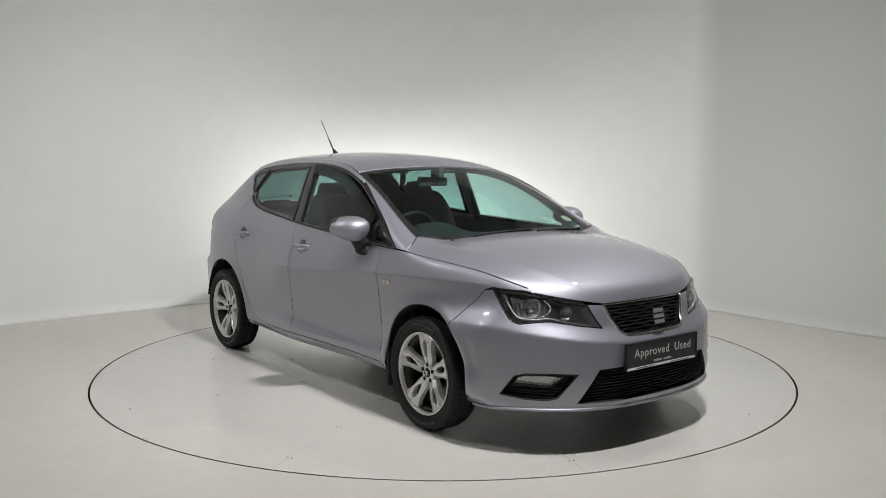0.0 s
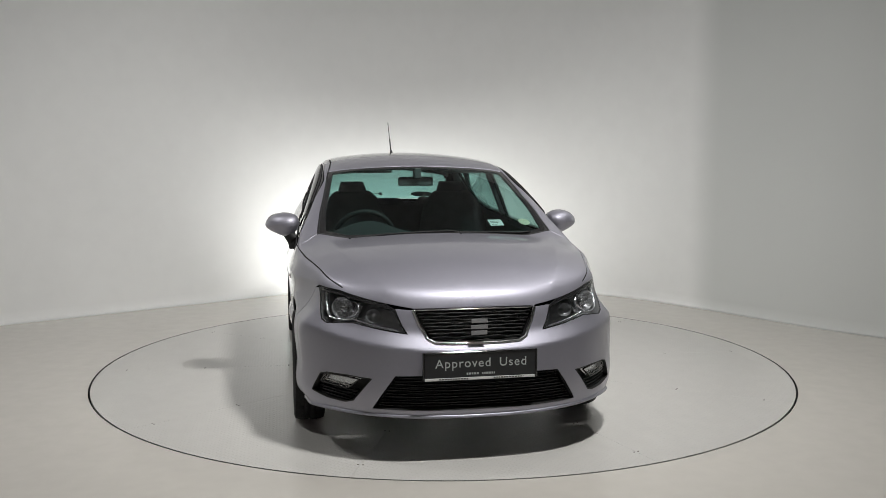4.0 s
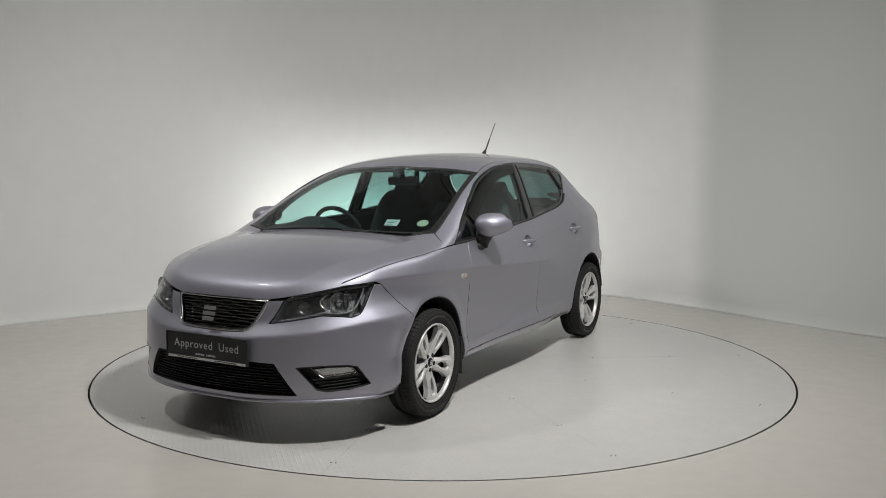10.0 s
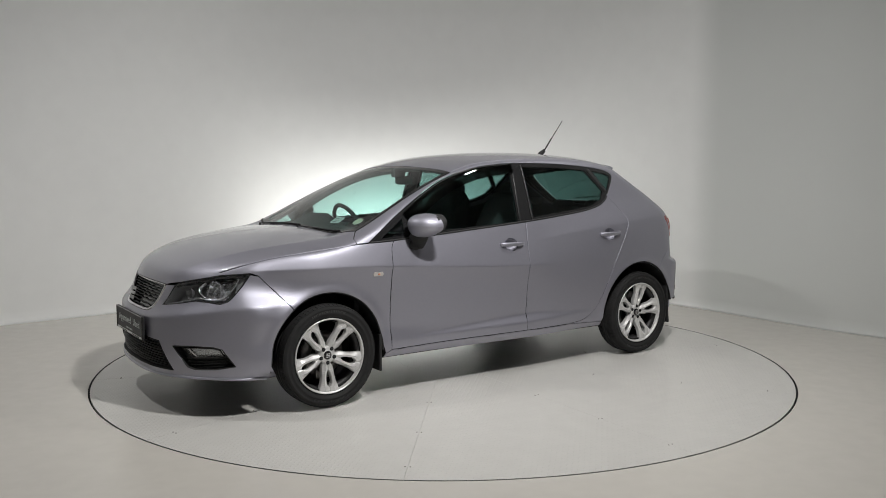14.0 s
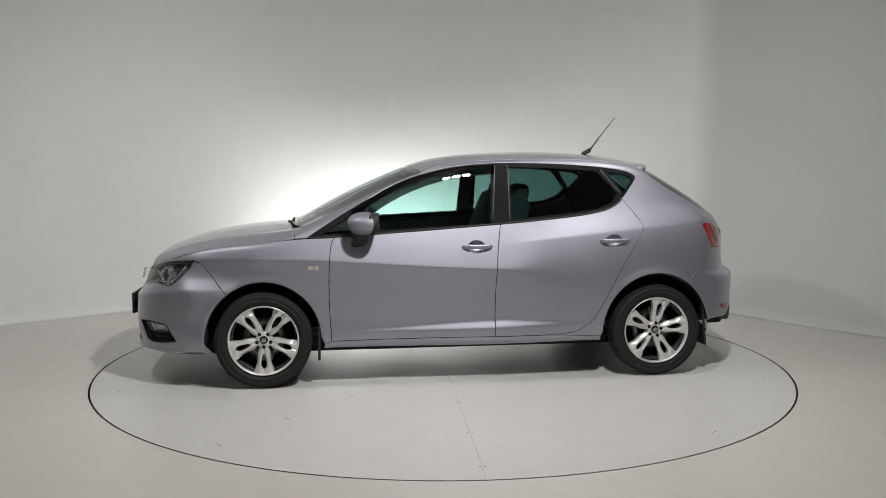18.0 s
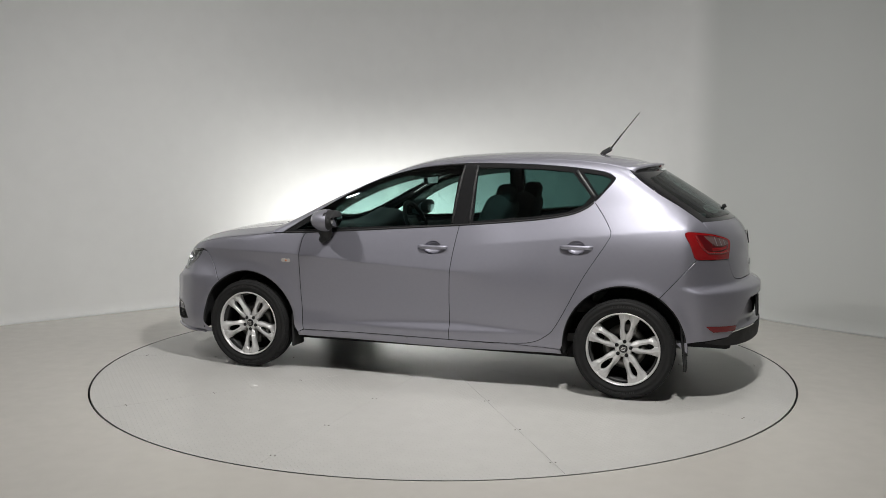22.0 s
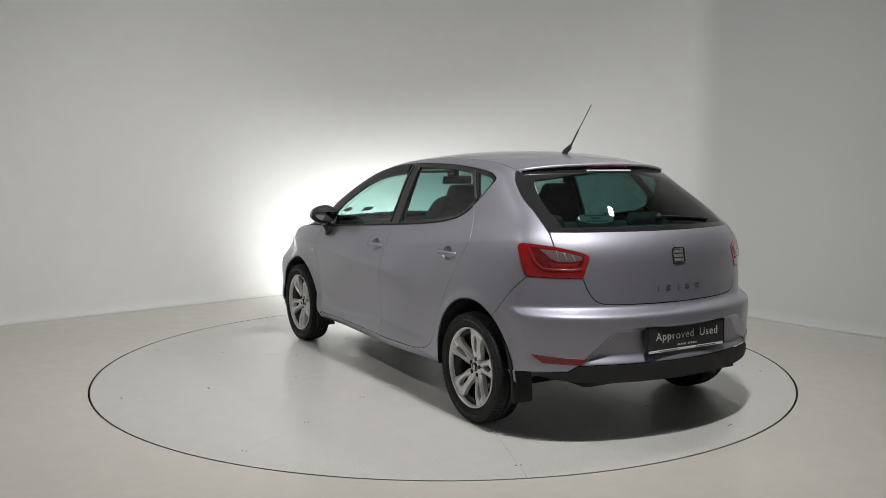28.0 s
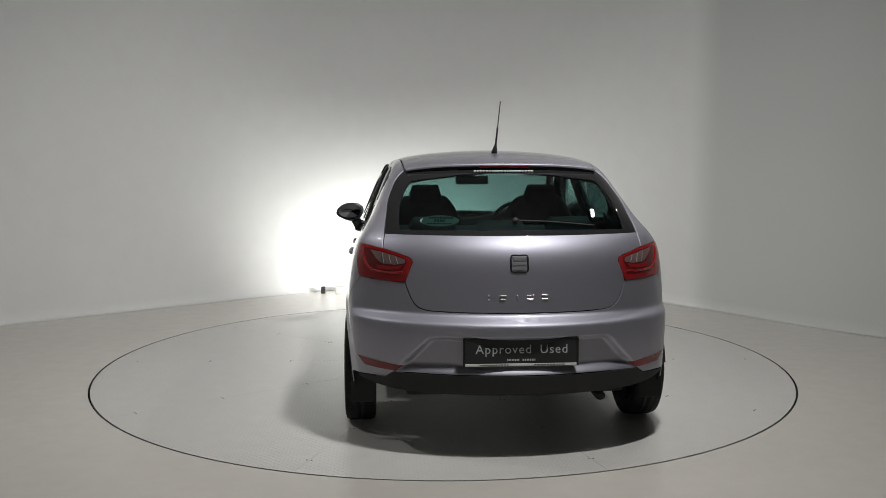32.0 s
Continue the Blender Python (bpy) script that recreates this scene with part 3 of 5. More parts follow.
bonnet_cut = line("S", (1.785, 0.772), (1.70, 0.803), (1.59, 0.832), (1.415, 0.861), (1.24, 0.881), (1.044, 0.901))
lamp_top = line("F", (20.5, 0.692), (30.0, 0.715), (40.0, 0.742), (47.5, 0.762))
fender_cut = line("S", (1.605, 0.757), (1.535, 0.68), (1.4467, 0.572), smooth=False)
screen_edge = line("T", (0.992, 0.664), (0.905, 0.655), (0.755, 0.636), (0.572, 0.606), (0.40, 0.584), (0.25, 0.566))
pillar_cut = line("T", (1.044, 0.742), (1.03, 0.718), (1.012, 0.692), (0.992, 0.664))
roof_edge = line("T", (0.25, 0.566), (0.12, 0.545), (-0.1, 0.528), (-0.4, 0.524), (-0.9, 0.516), (-1.15, 0.508), (-1.212, 0.504))
gate_edge = line("R", (88.6, 1.322), (86.0, 1.30), (81.8, 1.262), (72.6, 1.187), (62.4, 1.11), (54.8, 1.03), (52.5, 0.985), (51.5, 0.955))
tail_out = line("R", (64.2, 0.953), (62.5, 0.90), (60.9, 0.832), (60.2, 0.8185), smooth=False)
tail_top = line("R", (64.2, 0.953), (63.9, 0.965), (62.6, 0.971), (58.0, 0.966), (51.5, 0.955), (45.0, 0.936), (41.2, 0.922), (39.7, 0.912), (39.3, 0.899), smooth=False)
tail_foot = line("R", (60.2, 0.8185), (59.0, 0.8145), (51.0, 0.809), (41.5, 0.806), smooth=False)
bumper_cut = line("S", (-1.625, 0.812), (-1.545, 0.725), (-1.432, 0.597), smooth=False)

# ---------------- body panels ----------------
screen_foot = line("T", (1.076, 0.0), (1.075, 0.15), (1.071, 0.30), (1.055, 0.47), (1.026, 0.595), (0.992, 0.664))
grille_top = line("F", (0, 0.692), (12, 0.692), (20.5, 0.690), smooth=False)
glass_line = line("S", (0.97, 0.908), (0.775, 1.035), (0.553, 1.162), (0.373, 1.249), (0.192, 1.306), (0.015, 1.340), (-0.23, 1.358), (-0.52, 1.355), (-0.72, 1.346), (-0.915, 1.330), (-1.07, 1.308), (-1.135, 1.282), (-1.142, 1.255), (-1.07, 1.165), (-1.035, 1.128), n=8)
belt_line = line("S", (-1.035, 1.128), (-0.99, 1.093), (-0.90, 1.056), (-0.70, 1.022), (-0.29, 0.985), (0.37, 0.940), (0.80, 0.914), (0.97, 0.908), n=8)

def ellipse(cx, cz, rx, rz, n=28):
    q = np.linspace(0, 2 * math.pi, n, endpoint=False)
    return land("S", np.stack([cx + rx * np.cos(q), cz + rz * np.sin(q)], 1))


def handle_on(door, cx, cz, turn):
    """A bar handle over a dished cup."""
    sg = -1 if turn else 1
    o = land("S", [(cx, cz)])[0]
    verts, faces = [], []
    rings, seg = 6, 28
    for i in range(rings + 1):
        t = i / rings
        for j in range(seg):
            a = 2 * math.pi * j / seg
            x, z = cx + 0.054 * (1 - t) * math.cos(a), cz + 0.040 * (1 - t) * math.sin(a)
            y = land("S", [(x, z)])[0][1] - 0.006 - 0.026 * (1 - (1 - t) ** 5)
            verts.append((x, sg * y, z))
    for i in range(rings):
        for j in range(seg):
            q = (j + 1) % seg
            f = (i * seg + j, i * seg + q, (i + 1) * seg + q, (i + 1) * seg + j)
            faces.append(f if turn else f[::-1])
    mesh_ob("handle_cup", verts, faces, M_PAINT, door)
    bar = catmull([(cx + 0.088, o[1] - 0.002, cz + 0.002), (cx + 0.07, o[1] + 0.014, cz + 0.003), (cx + 0.03, o[1] + 0.022, cz + 0.003), (cx - 0.04, o[1] + 0.020, cz + 0.002), (cx - 0.078, o[1] + 0.012, cz + 0.002), (cx - 0.092, o[1] - 0.002, cz + 0.001)], 5)
    bar[:, 1] *= sg
    v, f = tube(bar, 0.009, 0.0135, 10)
    mesh_ob("door_handle", v, f, M_PAINT, door)


CUPS = ((-0.068, 0.842), (-0.953, 0.867))
for turn in (False, True):
    # front wing
    wing = cat(bonnet_cut, line("S", (1.044, 0.901), (0.97, 0.905), (0.90, 0.908), (0.80, 0.912), smooth=False), door_front_cut, line("S", (0.826, 0.276), (0.868, 0.256), smooth=False), arch_front[::-1][2:31], fender_cut[::-1], line("F", (57.5, 0.772), (47.5, 0.762), smooth=False))
    panel("front_wing", "S", wing, M_PAINT, car, turn=turn, h=0.013, flow=waist_line)
    # doors
    i0 = int(np.argmin(np.abs(belt_line[:, 0] + 0.226)))
    belt_rear, belt_front = belt_line[:i0 + 1], belt_line[i0:]
    i1 = int(np.argmin(np.abs(belt_front[:, 0] - 0.80)))
    belt_front = belt_front[:i1 + 1]
    fd = cat(door_front_cut, line("S", (0.826, 0.276), (0.3, 0.280), (-0.184, 0.281), smooth=False), door_mid_cut[::-1], belt_front)
    front_door = panel("front_door", "S", fd, M_PAINT, car, turn=turn, holes=(ellipse(*CUPS[0], 0.052, 0.038),), h=0.013, flow=waist_line)
    rd = cat(door_mid_cut, line("S", (-0.184, 0.281), (-0.546, 0.280), smooth=False), door_rear_cut[::-1], belt_rear)
    rear_door = panel("rear_door", "S", rd, M_PAINT, car, turn=turn, holes=(ellipse(*CUPS[1], 0.052, 0.038),), h=0.013, flow=waist_line)
    for door, (cx, cz) in ((front_door, CUPS[0]), (rear_door, CUPS[1])):
        handle_on(door, cx, cz, turn)
    # pillar, roof rail and rear quarter in one pressing
    quarter = cat(screen_edge, roof_edge, gate_edge, line("R", (51.5, 0.955), (58.0, 0.966), (62.6, 0.971), (63.9, 0.965), (64.2, 0.953), smooth=False), tail_out, bumper_cut, arch_rear[::-1][14:], line("S", (-0.87, 0.262), (-0.70, 0.270), (-0.546, 0.279), smooth=False), door_rear_cut[::-1], glass_line[::-1], line("S", (0.97, 0.908), (1.042, 0.904), smooth=False), pillar_cut[1:-1])
    panel("body_side", "S", quarter, M_PAINT, car, turn=turn, h=0.013, gap=0.0024)
    # sill
    sill = cat(line("S", (0.868, 0.256), (0.826, 0.274), smooth=False), line("S", (0.826, 0.274), (0.3, 0.278), (-0.184, 0.279), (-0.546, 0.278), (-0.70, 0.269), (-0.87, 0.261), (-0.872, 0.232), (0.0, 0.226), (0.872, 0.232), smooth=False))
    panel("sill", "S", sill, M_PAINT, car, turn=turn, gap=0.0015, lift=0.001)
    # dark strips added below the panel gaps stand in for the shade there
    for c in (door_front_cut, door_mid_cut, door_rear_cut, door_foot, bonnet_cut, fender_cut, bumper_cut, gate_edge, screen_edge, pillar_cut):
        ribbon("gap_shade", c, 0.02, M_DARK, car, depth=0.0055, turn=turn)
    # window frames and panes
    w_front = line("S", (0.665, 0.945), (0.655, 1.055), (0.52, 1.148), (0.373, 1.224), (0.192, 1.284), (0.015, 1.318), (-0.19, 1.336), (-0.168, 0.985), (0.30, 0.962), n=5, smooth=False)
    w_corner = line("S", (0.88, 0.928), (0.715, 0.94), (0.715, 1.035), smooth=False)
    w_rear = line("S", (-0.305, 1.334), (-0.52, 1.331), (-0.72, 1.322), (-0.89, 1.306), (-1.01, 1.165), (-0.97, 1.108), (-0.87, 1.068), (-0.69, 1.042), (-0.308, 1.006), n=5, smooth=False)
    w_quarter = line("S", (-0.955, 1.304), (-1.07, 1.288), (-1.118, 1.27), (-1.12, 1.252), (-1.055, 1.165), n=5, smooth=False)
    dlo = cat(glass_line[:-1], belt_line[:-1])
    visor = line("S", (0.70, 1.062), (0.553, 1.148), (0.373, 1.234), (0.192, 1.292), (0.015, 1.326), (-0.212, 1.343), n=5)
    visor_foot = line("S", (-0.206, 1.288), (0.0, 1.268), (0.16, 1.236), (0.33, 1.178), (0.50, 1.092), (0.655, 0.985), n=5)
    panel("wind_deflector", "S", cat(visor, visor_foot), M_VISOR, car, "smoked plastic wind deflector over the window", lift=0.010, gap=0, depth=0.010, turn=turn)
    panel("window_frame", "S", dlo, M_GLOSSBLACK, car, holes=(w_front, w_corner, w_rear, w_quarter), lift=-0.004, turn=turn, gap=0.001, depth=0.02)
    for nm, w, g in (("front_side_window", w_front, M_GLASS), ("corner_window", w_corner, M_GLASS), ("rear_side_window", w_rear, M_REARGLASS), ("quarter_window", w_quarter, M_REARGLASS)):
        ob = panel(nm, "S", w, g, car, lift=-0.008, turn=turn, gap=-0.004, depth=0, h=0.04)

# bonnet, windscreen, roof
half = cat(grille_top, lamp_top, bonnet_cut[1:], pillar_cut[1:-1], screen_foot[::-1])
bonnet_out = cat(half, mirrored(half)[1:-1])
panel("bonnet", "T", bonnet_out, M_PAINT, car, gap=0.0026)
scr = cat(screen_foot, screen_edge, line("T", (0.25, 0.566), (0.262, 0.45), (0.285, 0.25), (0.292, 0.0)))
windscreen_out = cat(scr, mirrored(scr)[1:-1])
screen_in = cat(line("T", (1.046, 0.0), (1.04, 0.3), (1.02, 0.48), (0.968, 0.622)), line("T", (0.968, 0.622), (0.755, 0.610), (0.572, 0.580), (0.29, 0.540)), line("T", (0.29, 0.540), (0.318, 0.3), (0.328, 0.0)))
screen_hole = cat(screen_in, mirrored(screen_in)[1:-1])
panel("windscreen_border", "T", windscreen_out, M_GLOSSBLACK, car, holes=(screen_hole,), lift=-0.003, gap=0.002, depth=0.012)
ws = panel("windscreen", "T", screen_hole, M_GLASS, car, lift=-0.003, gap=-0.0005, depth=0, h=0.04)
rf = cat(line("T", (0.292, 0.0), (0.285, 0.25), (0.262, 0.45), (0.25, 0.566)), roof_edge, line("T", (-1.212, 0.504), (-1.27, 0.42), (-1.33, 0.25), (-1.345, 0.0)))
panel("roof", "T", cat(rf, mirrored(rf)[1:-1]), M_PAINT, car, gap=0.001)

# tailgate with its window
GATE_K = int(np.argmin(np.abs(gate_edge[:, 2] - 1.024)))
gate_half = cat(line("R", (0, 0.674), (14, 0.675), (24.3, 0.676), (32.0, 0.679), (35.3, 0.687), (37.3, 0.703), (39.4, 0.741), (41.5, 0.806), n=4), line("R", (41.5, 0.806), (39.3, 0.899), (39.7, 0.912), (41.2, 0.922), (45.0, 0.936), (51.5, 0.955), smooth=False), gate_edge[GATE_K:][::-1][:-1], line("R", (54.0, 1.024), (40, 1.024), (20, 1.024), (0, 1.024), smooth=False))
rw = cat(line("R", (0, 1.022), (20, 1.022), (40, 1.022), (54.2, 1.022), smooth=False), gate_edge[:GATE_K][::-1], line("R", (86.5, 1.328), (60, 1.340), (25, 1.347), (0, 1.349), smooth=False))
rear_glass = cat(rw, mirrored(rw)[1:-1])
tailgate = panel("tailgate", "R", cat(gate_half, mirrored(gate_half)[1:-1]), M_PAINT, car)
rwi = cat(line("R", (0, 1.048), (20, 1.048), (40, 1.046), (49.5, 1.044), smooth=False), line("R", (49.5, 1.044), (56.5, 1.115), (65.0, 1.19), (71.5, 1.245), (74.0, 1.270)), line("R", (74.0, 1.270), (55, 1.298), (25, 1.311), (0, 1.313), smooth=False))
rear_in = cat(rwi, mirrored(rwi)[1:-1])
panel("rear_window_border", "R", rear_glass, M_GLOSSBLACK, car, holes=(rear_in,), lift=-0.002, gap=0.003, depth=0.012, h=0.014)
rg = panel("rear_window", "R", rear_in, M_REARGLASS, car, lift=-0.002, gap=-0.0005, depth=0, h=0.04)

# front bumper
lamp_foot = line("F", (57.4, 0.764), (55.0, 0.71), (52.0, 0.652), (50.6, 0.630), (48.0, 0.618), (43.0, 0.625), (38.5, 0.628), (30, 0.606), (21.8, 0.588), smooth=False, n=4)
lamp_in = line("F", (21.8, 0.588), (24.5, 0.640), (27.0, 0.690), smooth=False)
grille_side = line("F", (20.5, 0.690), (18.5, 0.63), (15.5, 0.565), (13.0, 0.549), (8.0, 0.545), (0, 0.544), smooth=False, n=4)
bf = cat(line("F", (0, 0.212), (15, 0.214), (30, 0.222), (45, 0.218), (58, 0.206), (66.5, 0.206)), arch_front[1:14], fender_cut[::-1], lamp_foot, line("F", (21.8, 0.588), (23.5, 0.62), (26.4, 0.698), (20.5, 0.691), smooth=False), grille_side)
low_g = cat(line("F", (0, 0.408), (12, 0.407), (24.2, 0.403), smooth=False), line("F", (24.2, 0.403), (30.8, 0.252), smooth=False), line("F", (30.8, 0.252), (15, 0.247), (0, 0.246), smooth=False))
low_grille = cat(low_g, mirrored(low_g)[1:-1])
fog = line("F", (31.0, 0.388), (38.5, 0.395), (46.0, 0.392), (49.0, 0.38), (53.2, 0.290), (46.5, 0.273), (39.5, 0.269), (36.8, 0.28), smooth=False, n=4)
bump_front = cat(bf, mirrored(bf)[1:-1])
panel("front_bumper", "F", bump_front, M_PAINT, car, holes=(low_grille, fog, mirrored(fog)), h=0.013)

# rear bumper
valance_top = line("R", (0, 0.398), (20, 0.398), (36, 0.397), (42.5, 0.392), (45.5, 0.365), (52, 0.36), (60, 0.352), (66.5, 0.338), smooth=False, n=5)
br = cat(valance_top, arch_rear[::-1][1:15], bumper_cut[::-1], line("R", (60.2, 0.8185), (59.0, 0.8145), (51.0, 0.809), (41.5, 0.806), smooth=False), line("R", (41.5, 0.806), (39.4, 0.741), (37.3, 0.703), (35.3, 0.687), (32.0, 0.679), (24.3, 0.676), (14, 0.675), (0, 0.674), n=4))
panel("rear_bumper", "R", cat(br, mirrored(br)[1:-1]), M_PAINT, car, h=0.0085)
vl = cat(line("R", (0, 0.305), (30, 0.305), (42, 0.310), (50, 0.324), (57, 0.344), smooth=False), valance_top[::-1][13:])
panel("rear_valance", "R", cat(vl, mirrored(vl)[1:-1]), M_BLACK, car, "black plastic lower bumper", lift=0.004)

# underside
part("underbody", box(-1.25, 1.70, -0.5, 0.5, 0.15, 0.27, 0.03), M_DARK, car)
part("boot_floor", box(-1.82, -1.2, -0.52, 0.52, 0.27, 0.33, 0.03), M_DARK, car)
part("floor_pan", box(-0.86, 0.86, -0.55, 0.55, 0.168, 0.29, 0.02), M_DARK, car)

# ---------------- wheels ----------------
def build_wheel(m, turn):
    wheel = new("wheel")
    wheel.parent = car
    wheel.matrix_basis = m
    tyre = [(0.204, -0.05), (0.212, -0.062), (0.244, -0.076), (0.268, -0.078), (0.282, -0.070), (0.286, -0.052), (0.287, -0.030), (0.2915, -0.027), (0.2915, -0.006), (0.287, -0.004), (0.287, 0.004), (0.2915, 0.006), (0.2915, 0.027), (0.287, 0.030), (0.286, 0.052), (0.282, 0.070), (0.268, 0.078), (0.262, 0.0782), (0.260, 0.0768), (0.245, 0.0752), (0.243, 0.0768), (0.236, 0.0735), (0.212, 0.062), (0.204, 0.05)]
    v, f = revolve(tyre + [(0.195, 0.04), (0.195, -0.04)], 72)
    rubber = mesh_ob("tyre", v, f, M_RUBBER, wheel)
    # shoulder blocks of the tread, and a row of low print on the sidewall
    verts, faces = [], []
    for side in (-1, 1):
        for k in range(72):
            a0, a1 = 2 * math.pi * k / 72, 2 * math.pi * (k + 0.87) / 72
            n0 = len(verts)
            for a in (a0, a1):
                for r, y in ((0.2795, 0.0735), (0.2835, 0.0725), (0.2900, 0.052), (0.2912, 0.031), (0.286, 0.031)):
                    verts.append((r * math.cos(a), side * y, r * math.sin(a)))
            faces += [(n0 + j, n0 + j + 1, n0 + j + 6, n0 + j + 5) for j in range(4)]
            faces += [tuple(range(n0, n0 + 5)), tuple(range(n0 + 9, n0 + 4, -1))]
    tagged(mesh_ob("tread", verts, faces, M_RUBBER, rubber, smooth=False), kind="stuff")
    verts, faces = [], []
    rnd = random.Random(7)
    for a_mid in (90, 268):
        a = radians(a_mid - 24)
        while a < radians(a_mid + 24):
            w = rnd.uniform(0.018, 0.034)
            n0 = len(verts)
            for b in (a, a + w):
                for r, y in ((0.2465, 0.0765), (0.2585, 0.0788)):
                    verts.append((r * math.cos(b), y, r * math.sin(b)))
            faces.append((n0, n0 + 1, n0 + 3, n0 + 2))
            a += w + rnd.uniform(0.008, 0.02)
    tagged(mesh_ob("sidewall_print", verts, faces, M_GREYTRIM, rubber, smooth=False), kind="stuff")
    barrel = [(0.2245, 0.064), (0.2225, 0.0705), (0.2190, 0.0705), (0.2130, 0.063), (0.2090, 0.036), (0.2110, 0.032), (0.2170, 0.055)]
    v, f = revolve(barrel, 72)
    rim = mesh_ob("rim", v, f, M_RIM, wheel)
    v, f = revolve([(0.2045, 0.046), (0.197, 0.0), (0.196, -0.06), (0.203, -0.06), (0.205, 0.0)], 72)
    mesh_ob("barrel", v, f, M_BARREL, wheel)
    # ten spokes in five pairs, each pair round a drop-shaped opening
    for k in range(5):
        ax = math.radians(90 + 72 * k)
        e, q = Vector((math.cos(ax), 0, math.sin(ax))), Vector((-math.sin(ax), 0, math.cos(ax)))
        for s in (-1, 1):
            bm = bmesh.new()
            rows = []
            for r, e_in, e_out in ((0.040, 0.0, 0.0235), (0.055, 0.0, 0.0312), (0.070, 0.0, 0.0370), (0.086, 0.0, 0.0400), (0.093, 0.006, 0.0408), (0.106, 0.0115, 0.0416), (0.130, 0.0160, 0.0435), (0.152, 0.0180, 0.0475), (0.168, 0.0165, 0.0520), (0.180, 0.009, 0.0558), (0.187, 0.0, 0.0580), (0.199, 0.0, 0.0620), (0.210, 0.0, 0.0670), (0.2190, 0.0, 0.0760)):
                t = (r - 0.04) / 0.179
                y = 0.034 + 0.030 * math.sin(t * 1.5) - 0.002 * t * t
                w = e_out - e_in
                sec = ((e_in, y - 0.034), (e_in, y - 0.007), (e_in + w * 0.10, y - 0.003), (e_in + w * 0.46, y + 0.002), (e_out - 0.003, y - 0.012), (e_out, y - 0.036))
                bend = min(max((r - 0.09) / 0.10, 0.0), 1.0)
                rows.append([bm.verts.new(e * math.sqrt(r * r - bend * d * d) + q * s * (d - 0.0002) + Vector((0, h, 0))) for d, h in sec])
            for i in range(len(rows) - 1):
                for j in range(6):
                    bm.faces.new((rows[i][j], rows[i + 1][j], rows[i + 1][(j + 1) % 6], rows[i][(j + 1) % 6]))
            bmesh.ops.recalc_face_normals(bm, faces=bm.faces)
            part("spoke", bm, M_RIM, wheel)
    v, f = revolve([(0.0, 0.036), (0.044, 0.036), (0.052, 0.030), (0.055, -0.02), (0.0, -0.02)], 48)
    mesh_ob("hub", v, f, M_RIM, wheel)
    v, f = revolve([(0.0, 0.043), (0.022, 0.042), (0.026, 0.036), (0.026, 0.02), (0.0, 0.02)], 32)
    cap = mesh_ob("centre_cap", v, f, M_GLOSSBLACK, wheel)
    emblem(cap, Matrix.Translation((0, 0.0435, 0)) @ Matrix.Rotation(radians(-90), 4, "X"), 0.026, M_CHROME)
    for k in range(5):
        a = math.radians(90 + 72 * k)
        v, f = revolve([(0.0, 0.034), (0.010, 0.0335), (0.0118, 0.032), (0.0118, 0.0), (0.0, 0.0)], 12)
        v = [(q[0] + 0.0445 * math.cos(a), q[1] + 0.006, q[2] + 0.0445 * math.sin(a)) for q in v]
        mesh_ob("wheel_bolt", v, f, M_DARK, wheel)
    v, f = revolve([(0.07, -0.03), (0.128, -0.03), (0.128, -0.052), (0.07, -0.052)], 48)
    mesh_ob("brake_disc", v, f, M_GREYMETAL, wheel)
    part("brake_caliper", box(-0.05, 0.05, -0.085, -0.012, 0.085, 0.14, 0.012), M_GREYMETAL, wheel)
    v, f = revolve([(0.0, -0.07), (0.205, -0.07), (0.205, -0.078), (0.0, -0.078)], 48)
    mesh_ob("wheel_back", v, f, M_DARK, wheel)
    # the alloy parts in their true size
    for ob in wheel.children:
        if ob.name.split(".")[0] in ("rim", "barrel", "spoke", "hub", "centre_cap", "wheel_bolt"):
            ob.data.transform(Matrix.Diagonal((0.95, 1, 0.95, 1)))
            for sub in ob.children:
                sub.data.transform(Matrix.Diagonal((0.95, 1, 0.95, 1)))
    return wheel


def emblem(parent, m, s, material):
    """A plain badge of slanted bars in a rounded square outline."""
    bm = bmesh.new()
    for k, (x0, x1, y0, y1) in enumerate(((-0.45, 0.5, 0.22, 0.46), (-0.5, 0.5, -0.12, 0.10), (-0.5, 0.45, -0.46, -0.22))):
        c = box(x0 * s, x1 * s, y0 * s, y1 * s, 0, 0.05 * s, 0.015 * s, 1)
        me = bpy.data.meshes.new("tmp")
        c.to_mesh(me)
        c.free()
        bm.from_mesh(me)
        bpy.data.meshes.remove(me)
    bm.transform(m)
    return part("badge", bm, material, parent)


SPIN = {(True, True): 180, (False, True): -9.5, (True, False): 0, (False, False): 12}
for wx in (AXLE, -AXLE):
    for sy in (1, -1):
        m = pose(wx, sy * 0.742, WR) if sy > 0 else pose(wx, -0.742, WR, 0, 0, 180)
        build_wheel(m @ pose(0, 0, 0, 0, SPIN[wx > 0, sy > 0], 0), sy < 0)
        # wheel housing
        v, f = [], []
        q = np.radians(np.linspace(-8, 188 if wx > 0 else 170, 30))
        r = 0.350
        for a in q:
            for y in (0.80, 0.50):
                v.append((wx + r * math.cos(a), sy * y, WR + (r + 0.006) * math.sin(a)))
        k = len(v)
        for a in q:
            v.append((wx + r * math.cos(a), sy * 0.5, WR + (r + 0.006) * math.sin(a)))
        v.append((wx, sy * 0.5, WR))
        f = [(2 * i, 2 * i + 2, 2 * i + 3, 2 * i + 1) for i in range(len(q) - 1)] + [(k + i, k + i + 1, len(v) - 1) for i in range(len(q) - 1)]
        mesh_ob("wheel_housing", v, f, M_DARK, car)

